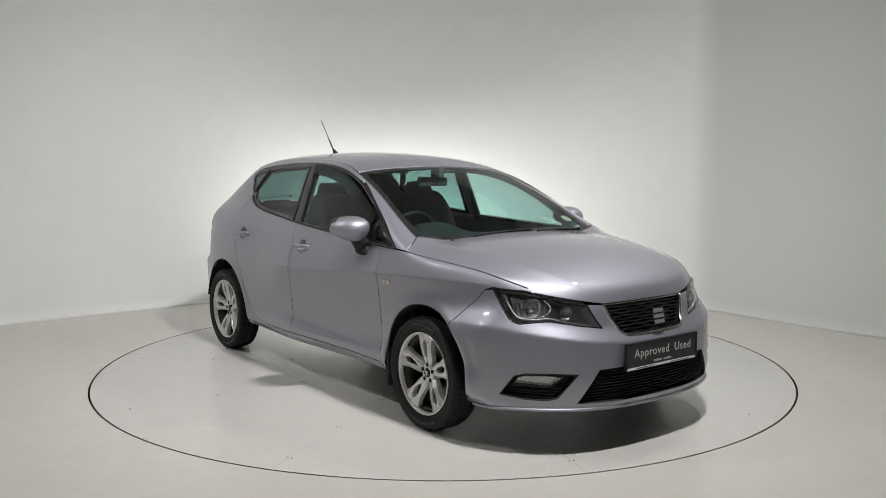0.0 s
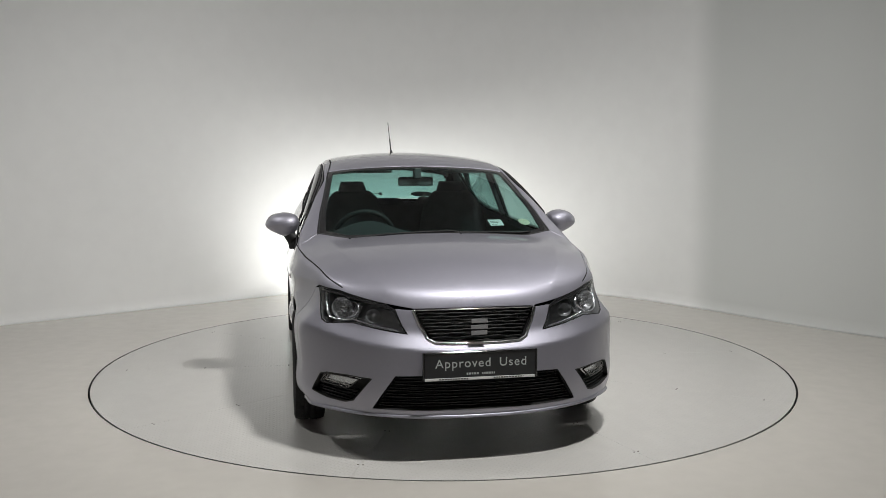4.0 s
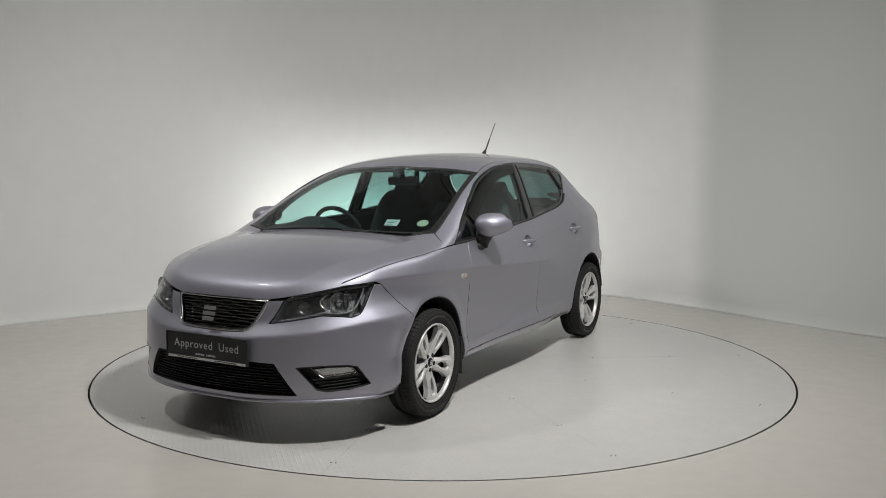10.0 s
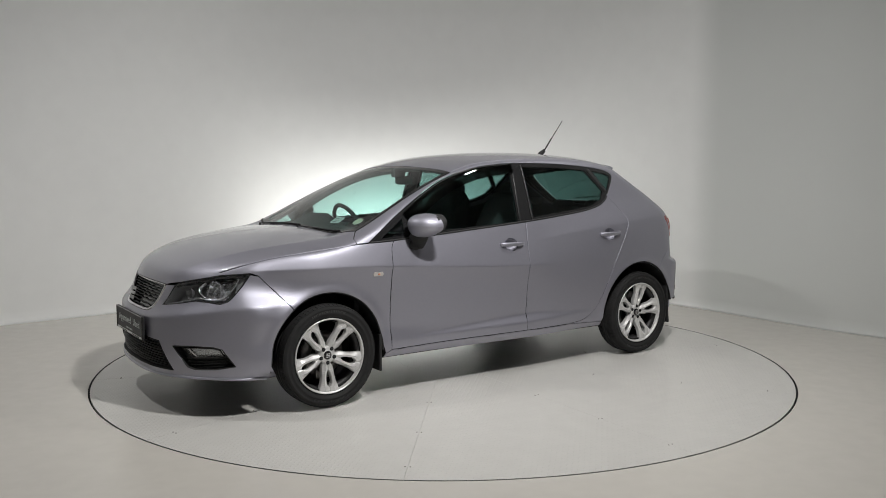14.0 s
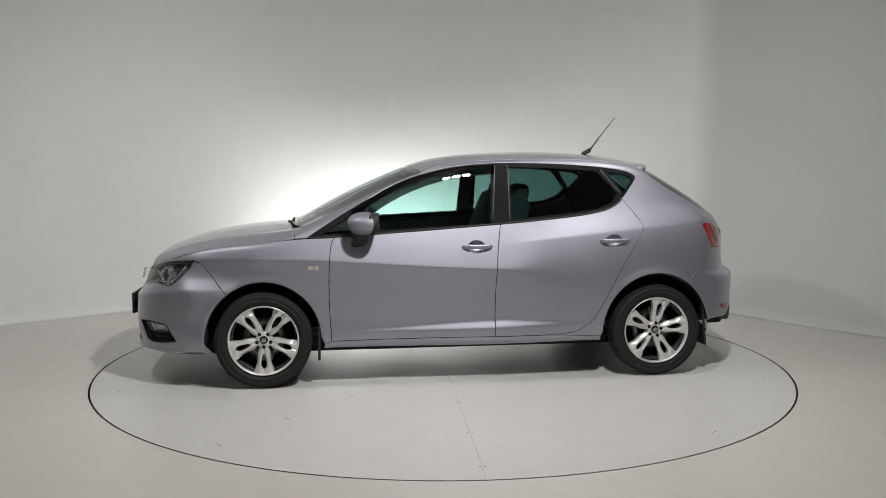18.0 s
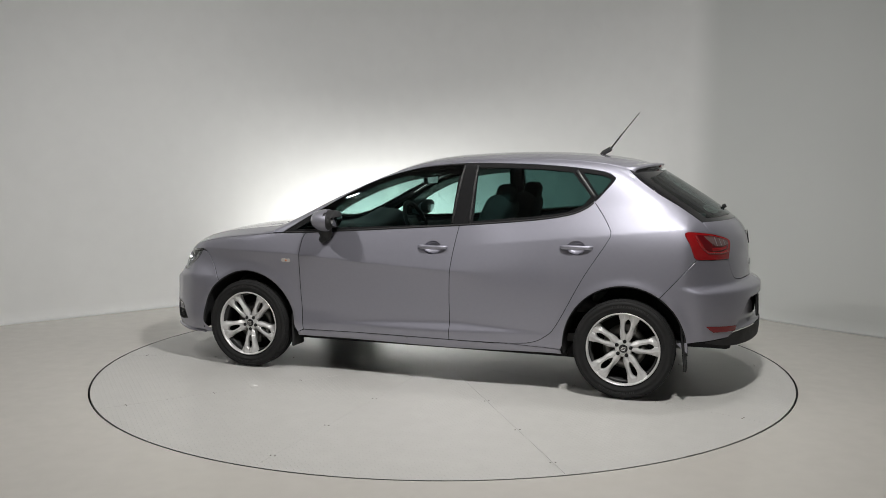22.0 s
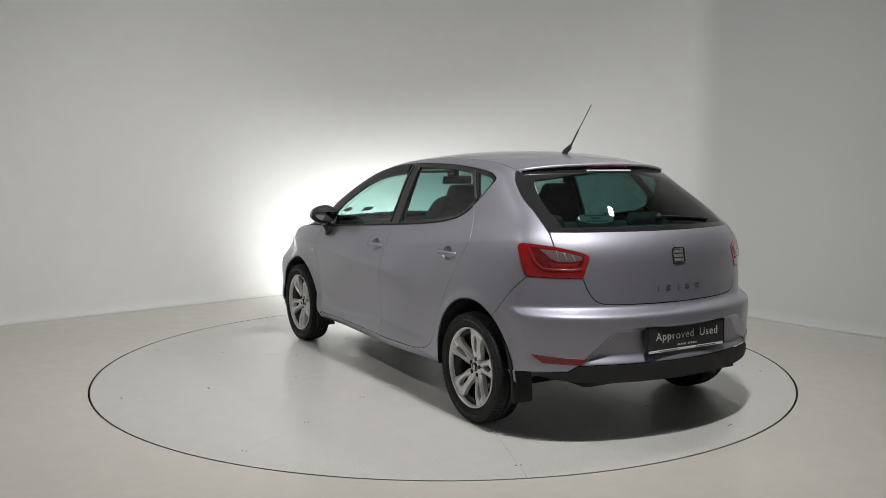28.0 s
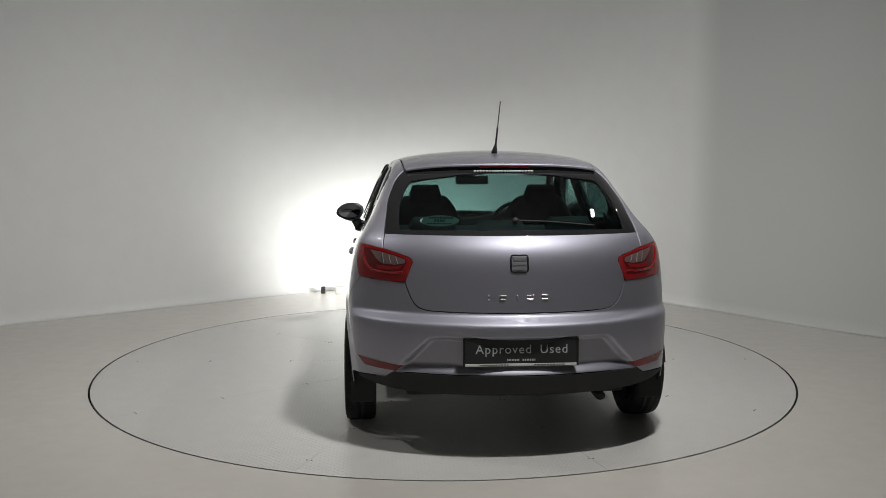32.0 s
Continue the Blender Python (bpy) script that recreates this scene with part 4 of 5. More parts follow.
# ---------------- lamps, grilles, plates and trim ----------------
def skirt(name, outline, d0, d1, material, parent, turn=False):
    """A wall inward from a line on the skin."""
    p = np.asarray(outline, float)
    n = skin_normal(p)
    k = len(p)
    verts = np.concatenate([p + n * d0, p + n * d1])
    if turn:
        verts[:, 1] *= -1
    return mesh_ob(name, verts, [(i, (i + 1) % k, k + (i + 1) % k, k + i) for i in range(k)], material, parent)


def bowl(name, c, d, r, depth, material, parent, sq=1.0, n=24):
    """A dish with its mouth towards d."""
    d = Vector(d).normalized()
    q = d.to_track_quat("Z", "Y").to_matrix()
    verts, faces = [], []
    for i in range(7):
        t = i / 6
        for j in range(n):
            a = 2 * math.pi * j / n
            verts.append(Vector(c) + q @ Vector((r * t * math.cos(a), r * sq * t * math.sin(a), depth * (t * t - 1))))
    for i in range(6):
        for j in range(n):
            w = (j + 1) % n
            faces.append((i * n + j, i * n + w, (i + 1) * n + w, (i + 1) * n + j))
    return mesh_ob(name, verts, faces, material, parent)


def ball(name, c, r, material, parent, sx=1, sy=1, sz=1):
    bm = bmesh.new()
    bmesh.ops.create_uvsphere(bm, u_segments=16, v_segments=10, radius=r)
    bmesh.ops.scale(bm, vec=(sx, sy, sz), verts=bm.verts)
    bmesh.ops.translate(bm, vec=c, verts=bm.verts)
    return part(name, bm, material, parent, smooth=True)


def at(kind, a, b, lift=0.0, turn=False):
    p = land(kind, [(a, b)])
    p = (p + skin_normal(p) * lift)[0]
    if turn:
        p[1] *= -1
    return p


M_CHROMEDARK = mat("lamp_reflector", (0.80, 0.80, 0.82), 0.22, 0.85)
M_LAMPGREY = mat("lamp_grey", (0.33, 0.33, 0.34), 0.28, 0.5, 0.3)
for turn in (False, True):
    # headlight
    hl_out = cat(lamp_foot[:-1], line("F", (21.8, 0.588), (23.5, 0.62), (26.2, 0.688), smooth=False)[:-1], line("F", (26.2, 0.690), (30.0, 0.717), (40.0, 0.744), (47.5, 0.764), (57.6, 0.773), smooth=False)[:-1])
    lamp = panel("headlight", "F", hl_out, M_CLEAR, car, "clear headlight with dark housing and chrome reflectors", lift=-0.002, gap=0.004, depth=0, h=0.03, turn=turn)
    panel("lamp_housing", "F", hl_out, M_LAMPGREY, lamp, lift=-0.085, gap=-0.004, depth=0, turn=turn)
    skirt("lamp_wall", hl_out, -0.006, -0.09, M_LAMPGREY, lamp, turn)
    strip_bar("lamp_bezel", hl_out, 0.0045, 0.003, M_GLOSSBLACK, lamp, lift=-0.004, turn=turn, closed=True)
    sg = -1 if turn else 1
    # outer dipped beam: a deep chrome dish with a hooded bulb
    panel("reflector_shell", "F", line("F", (38.6, 0.718), (43.0, 0.733), (49.5, 0.742), (52.4, 0.742), (51.0, 0.70), (48.6, 0.652), (45.0, 0.645), (40.0, 0.650), smooth=False, n=4), M_CHROMEDARK, lamp, lift=-0.060, gap=0, depth=0, h=0.03, turn=turn)
    bowl("reflector", at("F", 44.6, 0.692, -0.018, turn), (1, 0.30 * sg, 0.02), 0.050, 0.05, M_CHROMEDARK, lamp, 1.0)
    v, f = tube(np.array([at("F", 44.6, 0.692, -0.062, turn), at("F", 44.8, 0.691, -0.030, turn)]), 0.015, None, 14)
    mesh_ob("bulb_hood", v, f, M_CHROME, lamp)
    ball("bulb", at("F", 44.8, 0.691, -0.028, turn), 0.012, M_CHROME, lamp)
    # inner main beam: a dark dish with a narrow bright rim
    bowl("reflector", at("F", 33.2, 0.668, -0.030, turn), (1, 0.12 * sg, 0), 0.036, 0.03, M_LAMPGREY, lamp, 0.9)
    for k in range(6):
        z_top, z_low = 0.734 + 0.0016 * k, 0.652 - 0.0006 * k
        strip_bar("reflector_flute", line("F", (41.2 + 1.75 * k, z_top), (41.6 + 1.35 * k, z_low), smooth=False), 0.0022, 0.004, M_CHROMEDARK, lamp, lift=-0.054, turn=turn)
    # bright fins that part the two and hook round the outer dish
    strip_bar("divider", line("F", (40.6, 0.730), (38.4, 0.70), (38.9, 0.672), (41.5, 0.650), n=4), 0.0034, 0.012, M_CHROMEDARK, lamp, lift=-0.024, turn=turn)
    strip_bar("light_bar", line("F", (53.4, 0.746), (52.4, 0.715), (50.0, 0.668), (48.6, 0.650), (46.0, 0.641), (42.0, 0.640), (39.4, 0.646), (36.0, 0.634), (30.0, 0.616), (24.6, 0.602), smooth=False, n=4), 0.0042, 0.010, M_CHROMEDARK, lamp, lift=-0.018, turn=turn)
    strip_bar("lamp_brow", line("F", (27.5, 0.694), (30.0, 0.706), (40.0, 0.733), (47.0, 0.751), (55.0, 0.758), smooth=False), 0.007, 0.012, M_GLOSSBLACK, lamp, lift=-0.012, turn=turn)
    panel("side_reflector", "F", line("F", (53.6, 0.748), (56.0, 0.757), (54.2, 0.706), (52.6, 0.676), (52.0, 0.69), smooth=False, n=4), M_LAMPGREY, lamp, lift=-0.034, gap=0, depth=0, h=0.03, turn=turn)
    # fog lamp in its recess
    recess = panel("fog_recess", "F", fog, M_BLACK, car, "black fog lamp recess", lift=-0.045, gap=-0.003, depth=0, turn=turn)
    skirt("recess_wall", fog, -0.002, -0.048, M_BLACK, recess, turn)
    fl = line("F", (35.0, 0.379), (40.0, 0.386), (46.0, 0.384), (48.0, 0.376), (49.5, 0.343), (38.8, 0.333), smooth=False, n=4)
    lens = panel("fog_lamp", "F", fl, M_CLEAR, recess, "clear fog lamp lens", lift=-0.012, gap=0, depth=0, h=0.04, turn=turn)
    panel("fog_reflector", "F", fl, M_CHROMEDARK, recess, lift=-0.034, gap=0, depth=0, turn=turn)
    strip_bar("fog_frame", fl, 0.004, 0.004, M_GLOSSBLACK, recess, lift=-0.013, closed=True, turn=turn)
    for k in range(4):
        z = 0.276 + 0.016 * k
        strip_bar("slat", line("F", (38.2 - 0.9 * k, z), (50.5 - 0.1 * k, z + 0.012), smooth=False), 0.0035, 0.008, M_BLACK, recess, lift=-0.022, turn=turn)
    strip_bar("fog_edge", fog, 0.003, 0.003, M_BLACK, recess, lift=-0.002, closed=True, turn=turn)
    # tail light
    tl_out = cat(tail_top[:-1], line("R", (39.3, 0.899), (41.5, 0.806), smooth=False)[:-1], tail_foot[::-1][:-1], tail_out[::-1][:-1])
    tail = panel("tail_light", "R", tl_out, M_RED, car, "red tail light with a pale reversing lens", lift=0.003, gap=0.0012, depth=0.02, turn=turn)
    c_zone = line("R", (59.6, 0.955), (52.0, 0.946), (46.5, 0.932), (41.6, 0.913), (41.2, 0.895), (42.6, 0.862), (47.0, 0.852), (53.0, 0.855), (55.8, 0.872), smooth=False, n=4)
    panel("smoked_zone", "R", c_zone, M_SMOKE, tail, lift=0.0042, gap=0, depth=0.001, turn=turn)
    panel("reversing_lens", "R", line("R", (56.2, 0.945), (51.0, 0.937), (46.0, 0.924), (42.0, 0.909), (41.9, 0.893), (45.5, 0.884), (50.0, 0.886), (52.2, 0.90), smooth=False, n=4), M_TAILWHITE, tail, lift=0.006, gap=0, depth=0.002, turn=turn)
    panel("lower_lens", "R", line("R", (52.6, 0.878), (46.0, 0.876), (42.8, 0.885), (43.4, 0.868), (47.5, 0.860), (52.0, 0.862), smooth=False, n=4), M_RED, tail, lift=0.0055, gap=0, depth=0.002, turn=turn)
    strip_bar("lens_rib", line("R", (60.0, 0.948), (57.6, 0.885), (54.5, 0.852), (46.5, 0.846), (42.2, 0.852), smooth=False, n=4), 0.005, 0.004, M_RED, tail, lift=0.004, turn=turn)
    for k in range(3):
        strip_bar("lens_rib", line("R", (50.8 - 2.7 * k, 0.934 - 0.008 * k), (49.6 - 2.7 * k, 0.889), smooth=False), 0.0018, 0.0018, M_LAMPGREY, tail, lift=0.0066, turn=turn)
    ref = line("R", (57.0, 0.443), (39.5, 0.425), (41.8, 0.398), (53.5, 0.405), smooth=False, n=5)
    panel("rear_reflector", "R", ref, M_REFL, car, "red reflector strip in the bumper", lift=0.003, gap=0, depth=0.006, turn=turn)
    # side repeater
    rep = line("S", (0.958, 0.742), (0.905, 0.741), (0.897, 0.730), (0.905, 0.719), (0.958, 0.720), (0.964, 0.731), smooth=False, n=3)
    rp = panel("side_repeater", "S", rep, M_CLEARSIDE, car, "clear side indicator with an amber bulb", lift=0.006, gap=0, depth=0.008, turn=turn)
    o = at("S", 0.928, 0.7305, 0.0065, turn)
    ball("bulb", o, 0.006, M_AMBER, rp, 1.5, 0.3, 0.9)
    # door mirror
    mirror = new("door_mirror")
    mirror.parent = car
    mirror["label"] = "painted door mirror on a black foot"
    verts, faces = [], []
    N, K = 28, 14
    for i in range(K + 1):
        ph = math.pi * i / K - math.pi / 2
        for j in range(N):
            th = 2 * math.pi * j / N
            cx, cy, cz = math.cos(ph) * math.cos(th), math.cos(ph) * math.sin(th), math.sin(ph)
            x = 0.605 + (0.118 if cx > 0 else 0.05) * math.copysign(abs(cx) ** 0.85, cx) - 0.03 * cy
            y = 0.862 + 0.100 * math.copysign(abs(cy) ** 0.92, cy)
            z = 1.000 + (0.066 if cz > 0 else 0.052) * math.copysign(abs(cz) ** 0.95, cz) - 0.010 * cy
            if cz < 0:
                y, x = y - 0.075 * cz * cz * (0.5 + 0.5 * cy), x + 0.03 * cz * cz
                z = z - 0.024 * cz * cz
            verts.append((x, sg * y, z))
    for i in range(K):
        for j in range(N):
            q = (j + 1) % N
            f = (i * N + j, i * N + q, (i + 1) * N + q, (i + 1) * N + j)
            faces.append(f[::-1] if turn else f)
    rear = [f for f in faces if sum(verts[v][0] for v in f) / 4 < 0.590]
    up = [f for f in faces if f not in rear and sum(verts[v][2] for v in f) / 4 > 0.994]
    low = [f for f in faces if f not in rear and f not in up]
    mesh_ob("rear_housing", verts, rear, M_BLACK, mirror)
    mesh_ob("shell", verts, up, M_PAINT, mirror)
    mesh_ob("lower_shell", verts, low, M_PAINT, mirror)
    v, f = tube(catmull([(0.60, sg * 0.865, 1.008), (0.56, sg * 0.865, 1.008), (0.546, sg * 0.865, 1.007)], 3), 0.088, 0.054, 20, normals=[(0, 0, 1)] * 7)
    mesh_ob("bezel", v, f, M_BLACK, mirror)
    v, f = tube(np.array([(0.547, sg * 0.865, 1.007), (0.5445, sg * 0.865, 1.007)]), 0.080, 0.047, 20, normals=[(0, 0, 1)] * 2)
    mesh_ob("mirror_glass", v, f, M_MIRROR, mirror)
    v, f = tube(catmull([(0.645, sg * 0.835, 0.965), (0.65, sg * 0.818, 0.93), (0.655, sg * 0.795, 0.898), (0.66, sg * 0.770, 0.885)], 4), 0.056, 0.032, 12, normals=[(0, sg * 0.8, 0.6)] * 13)
    mesh_ob("foot", v, f, M_BLACK, mirror)
    # mud flaps
    for x, z0, z1, lean in ((0.903, 0.160, 0.375, 0.0), (-1.55, 0.18, 0.48, -0.03)):
        bm = box(-0.008, 0.008, 0.66, 0.80 if x > 0 else 0.782, z0, z1, 0.004, 1)
        for v in bm.verts:
            v.co.x += x + lean * (z1 - v.co.z) / (z1 - z0)
            v.co.y *= sg
        if turn:
            bmesh.ops.reverse_faces(bm, faces=bm.faces)
        part("mud_flap", bm, M_BLACK, car)
    # black lip round the wheel openings
    strip_bar("arch_lip", arch_front[1:-1], 0.006, 0.004, M_BLACK, car, lift=-0.008, turn=turn)
    strip_bar("arch_lip", arch_rear[1:], 0.006, 0.004, M_BLACK, car, lift=-0.008, turn=turn)
    # bright line under the side windows
    strip_bar("belt_seal", belt_line[1:-1], 0.006, 0.005, M_BLACK, car, lift=0.0, turn=turn)
    # pillar strips of the doors
    for x0, x1, z1 in ((-0.215, -0.178, 1.345), (-0.300, -0.288, 1.345)):
        strip_bar("frame_strip", line("S", (x0, z1), (x1 + (0 if x0 < -0.25 else 0.0), 0.992), smooth=False), 0.006, 0.004, M_GREYTRIM, car, lift=-0.001, turn=turn)
    strip_bar("frame_strip", line("S", (-0.915, 1.312), (-1.035, 1.158), smooth=False), 0.010, 0.005, M_GREYTRIM, car, lift=-0.001, turn=turn)
    strip_bar("window_seal", line("S", (0.60, 1.125), (0.373, 1.236), (0.192, 1.295), (0.015, 1.328), (-0.2, 1.346)), 0.008, 0.004, M_BLACK, car, lift=0.0, turn=turn)

# upper grille
grille_half = cat(grille_top[:-1], grille_side[:-1])
grille_out = cat(grille_half, land("F", [(0, 0.544)]), mirrored(grille_half)[:-1])
grille = panel("grille", "F", grille_out, M_GLOSSBLACK, car, "black grille with wavy slats and a chrome frame", lift=-0.035, gap=-0.004, depth=0)
skirt("grille_wall", grille_out, -0.001, -0.04, M_GLOSSBLACK, grille)
u_line = cat(grille_side, mirrored(grille_side)[1:])
strip_bar("chrome_frame", u_line, 0.009, 0.008, M_CHROME, grille, lift=-0.001)
strip_bar("chrome_frame", cat(mirrored(grille_top), grille_top[1:]), 0.004, 0.004, M_CHROME, grille, lift=-0.006)
for k in range(9):
    z = 0.560 + 0.0145 * k
    w = 13.3 + (z - 0.549) / 0.141 * 6.4
    q = [(a, z + 0.0018 * math.sin(math.radians(a) * 40 + k * math.pi)) for a in np.linspace(-w, w, 61)]
    strip_bar("slat", land("F", q), 0.0030, 0.010, M_SLAT, grille, lift=-0.016, n=6)
emblem(grille, pose(2.068, 0, 0.622, 90, 0, 90) @ pose(0, 0, 0, -15), 0.078, M_LAMPGREY)
# lower grille
lower = panel("lower_grille", "F", low_grille, M_BLACK, car, "black lower grille mesh", lift=-0.05, gap=-0.004, depth=0)
skirt("grille_wall", low_grille, -0.001, -0.055, M_BLACK, lower)
for k in range(10):
    z = 0.262 + 0.0148 * k
    w = 30.2 - (z - 0.252) / 0.151 * 6.4
    q = [(a, z + 0.0014 * math.sin(math.radians(a) * 34 + k * math.pi)) for a in np.linspace(-w, w, 71)]
    strip_bar("slat", land("F", q), 0.0030, 0.010, M_SLAT, lower, lift=-0.024, n=6)
strip_bar("bumper_lip", line("F", (-63, 0.214), (-56, 0.217), (-45, 0.223), (-30, 0.222), (-15, 0.216), (0, 0.214), (15, 0.216), (30, 0.222), (45, 0.223), (56, 0.217), (63, 0.214)), 0.008, 0.012, M_PAINT, car, lift=0.0)


def lettering(name, text, size, m, material, parent, depth=0.0008):
    cu = bpy.data.curves.new(name, "FONT")
    cu.body, cu.size, cu.extrude, cu.align_x, cu.align_y, cu.space_character = text, size, depth, "CENTER", "BOTTOM_BASELINE", 1.14
    ob = bpy.data.objects.new(name, cu)
    scene.collection.objects.link(ob)
    me = bpy.data.meshes.new_from_object(ob.evaluated_get(bpy.context.evaluated_depsgraph_get()))
    bpy.data.objects.remove(ob)
    me.transform(m)
    me.materials.clear()
    me.materials.append(material)
    o = new(name, me)
    o.parent = parent
    return o


def number_plate(m):
    plate = new("licence_plate")
    plate.parent = car
    plate["label"] = "black show plate with grey lettering"
    for nm, b, mt in (("backing", box(-0.264, 0.264, -0.066, 0.066, -0.012, 0.0, 0.005), M_BLACK),
                      ("face", box(-0.255, 0.255, -0.050, 0.060, 0.0, 0.003, 0.001, 1), M_PLATE),
                      ("strip", box(-0.255, 0.255, -0.0645, -0.0525, 0.0, 0.003, 0.001, 1), M_WHITE)):
        b.transform(m)
        part(nm, b, mt, plate)
    lettering("lettering", "Approved", 0.0565, m @ Matrix.Translation((-0.080, -0.006, 0.0035)), M_LETTER, plate)
    lettering("lettering", "Used", 0.0565, m @ Matrix.Translation((0.150, -0.006, 0.0035)), M_LETTER, plate)
    rnd = random.Random(3)
    for y, h, spans, mt in ((-0.036, 0.009, ((-0.065, -0.006), (0.006, 0.065)), M_LETTER), (-0.0585, 0.005, ((-0.19, -0.055), (0.06, 0.20)), M_BLACK)):
        for x0, x1 in spans:
            x = x0
            while x < x1:
                w = rnd.uniform(0.006, 0.011)
                b = box(x, min(x + w, x1), y - h / 2, y + h / 2, 0.003, 0.0036)
                b.transform(m)
                part("print_bar", b, mt, plate)
                x += w + 0.0035
    for y0, y1, x0, x1 in ((0.060, 0.066, -0.262, 0.262), (-0.066, 0.066, -0.264, -0.257), (-0.066, 0.066, 0.257, 0.264)):
        b = box(x0, x1, y0, y1, 0.0, 0.006, 0.002, 1)
        b.transform(m)
        part("frame", b, M_GLOSSBLACK, plate)
    return plate


number_plate(pose(2.097, 0, 0.453, 90, 0, 90))
number_plate(pose(-1.962, 0, 0.506, 90, 0, -90) @ pose(0, 0, 0, -2))

# tailgate trim
badge_m = pose(at('R', 0, 0.90)[0] - 0.001, 0, 0.90, 90, 0, -90) @ pose(0, 0, 0, -9)
emblem(tailgate, badge_m, 0.062, M_LAMPGREY)
fr = [(-0.040, -0.042), (0.0, -0.044), (0.040, -0.042), (0.044, 0.0), (0.040, 0.042), (0.0, 0.044), (-0.040, 0.042), (-0.044, 0.0)]
v, f = tube(np.array([badge_m @ Vector((a * 0.88, b * 0.86, 0.001)) for a, b in catmull(fr, 5, True)]), 0.004, 0.003, 6, True, normals=[(-1, 0, 0)] * 40)
mesh_ob("badge_frame", v, f, M_GLOSSBLACK, tailgate)
for k, (y, w, h) in enumerate(((0.142, 0.008, 0.026), (0.078, 0.03, 0.026), (0.012, 0.008, 0.026), (-0.048, 0.03, 0.026), (-0.118, 0.03, 0.026))):
    p = at("R", -math.degrees(math.atan2(-y, 0.71)), 0.745)
    b = box(-w / 2, w / 2, -h / 2, -h / 6, 0, 0.004, 0.0012, 1)
    b2 = box(-w / 2, w / 2, h / 6, h / 2, 0, 0.004, 0.0012, 1)
    for q in (b, b2):
        q.transform(pose(p[0], p[1], p[2], 90, 0, -90))
        part("model_bar", q, M_CHROME, tailgate)

# spoiler over the rear window
verts, top_f, low_f = [], [], []
ys = np.linspace(-0.50, 0.50, 45)
for y in ys:
    k = abs(y) / 0.53
    xe = -1.372 + 0.46 * y * y
    x0 = xe + 0.085 - 0.03 * k ** 4
    z0 = land("T", [(x0, y)])[0][2]
    z1 = min(1.379 - 0.14 * y * y, z0 - 0.002)
    sec = [(x0, z0 + 0.0015), ((x0 + xe) / 2, (z0 + z1) / 2 + 0.004), (xe + 0.012, z1 + 0.001), (xe, z1 - 0.005), (xe + 0.003, z1 - 0.013), (xe + 0.012, z1 - 0.024), (xe + 0.02, z1 - 0.034), (x0 + 0.02, z0 - 0.05)]
    verts += [(x, y, z) for x, z in sec]
n = 8
for i in range(len(ys) - 1):
    for j in range(n - 1):
        (top_f if j < 4 else low_f).append((i * n + j, i * n + j + 1, (i + 1) * n + j + 1, (i + 1) * n + j))
top_f += [tuple(range(n))[::-1], tuple((len(ys) - 1) * n + j for j in range(n))]
spoiler = mesh_ob("spoiler", verts, top_f, M_PAINT, car, "painted roof spoiler with a red brake light")
mesh_ob("spoiler_underside", verts, low_f, M_GLOSSBLACK, spoiler)
p = catmull([(-1.353, -0.13, 1.347), (-1.360, 0, 1.350), (-1.353, 0.13, 1.347)], 6)
v, f = tube(p + np.array((0.002, 0, -0.006)), 0.013, 0.013, 8)
mesh_ob("brake_light", v, f, M_SMOKE, spoiler)
rnd = random.Random(5)
y = -0.142
while y < 0.142:
    w = rnd.uniform(0.006, 0.011)
    q = land("R", [(math.degrees(math.atan2(y + w / 2, 0.160)), 1.315)])[0]
    nn = skin_normal([q])[0]
    b = box(-w / 2, w / 2, -0.006, 0.006, 0, 0.001)
    b.transform(Matrix.Translation(q + nn * 0.003) @ Vector(nn).to_track_quat("Z", "Y").to_matrix().to_4x4())
    part("print_bar", b, M_WHITE, rg)
    y += w + rnd.uniform(0.004, 0.008)

# aerial
aer = new("aerial")
aer.parent = car
aer["label"] = "black whip aerial on the roof"
v, f = tube(catmull([(-0.97, 0, 1.405), (-0.985, 0, 1.425), (-1.012, 0, 1.440), (-1.03, 0, 1.452)], 3), 0.020, 0.016, 12)
v2 = []
for i, q in enumerate(v):
    k = 1 - 0.72 * (i // 12) / 9
    v2.append((q[0], q[1] * k, q[2]))
mesh_ob("base", v2, f, M_BLACK, aer)
v, f = tube(np.array([(-1.018, 0, 1.437), (-1.10, 0, 1.545)]), 0.0052, None, 8)
mesh_ob("stem", v, f, M_BLACK, aer)
v, f = tube(np.array([(-1.09, 0, 1.532), (-1.208, 0, 1.680)]), 0.0026, None, 8)
mesh_ob("rod", v, f, M_BLACK, aer)


def wiper(name, pivot, kind, pts, parent):
    w = new(name)
    w.parent = parent
    w["label"] = "black wiper arm and blade"
    a = line(kind, *pts)
    nr = skin_normal(a)
    v, f = tube(a + nr * 0.008, 0.0042, 0.003, 6, normals=nr)
    mesh_ob("arm", v, f, M_BLACK, w)
    k = len(a) // 3
    v, f = tube(a[k:] + nr[k:] * 0.004, 0.003, 0.006, 6, normals=nr[k:])
    mesh_ob("blade", v, f, M_RUBBER, w)
    p = at(kind, *pivot, 0.006)
    ball("pivot", p, 0.008, M_BLACK, w)


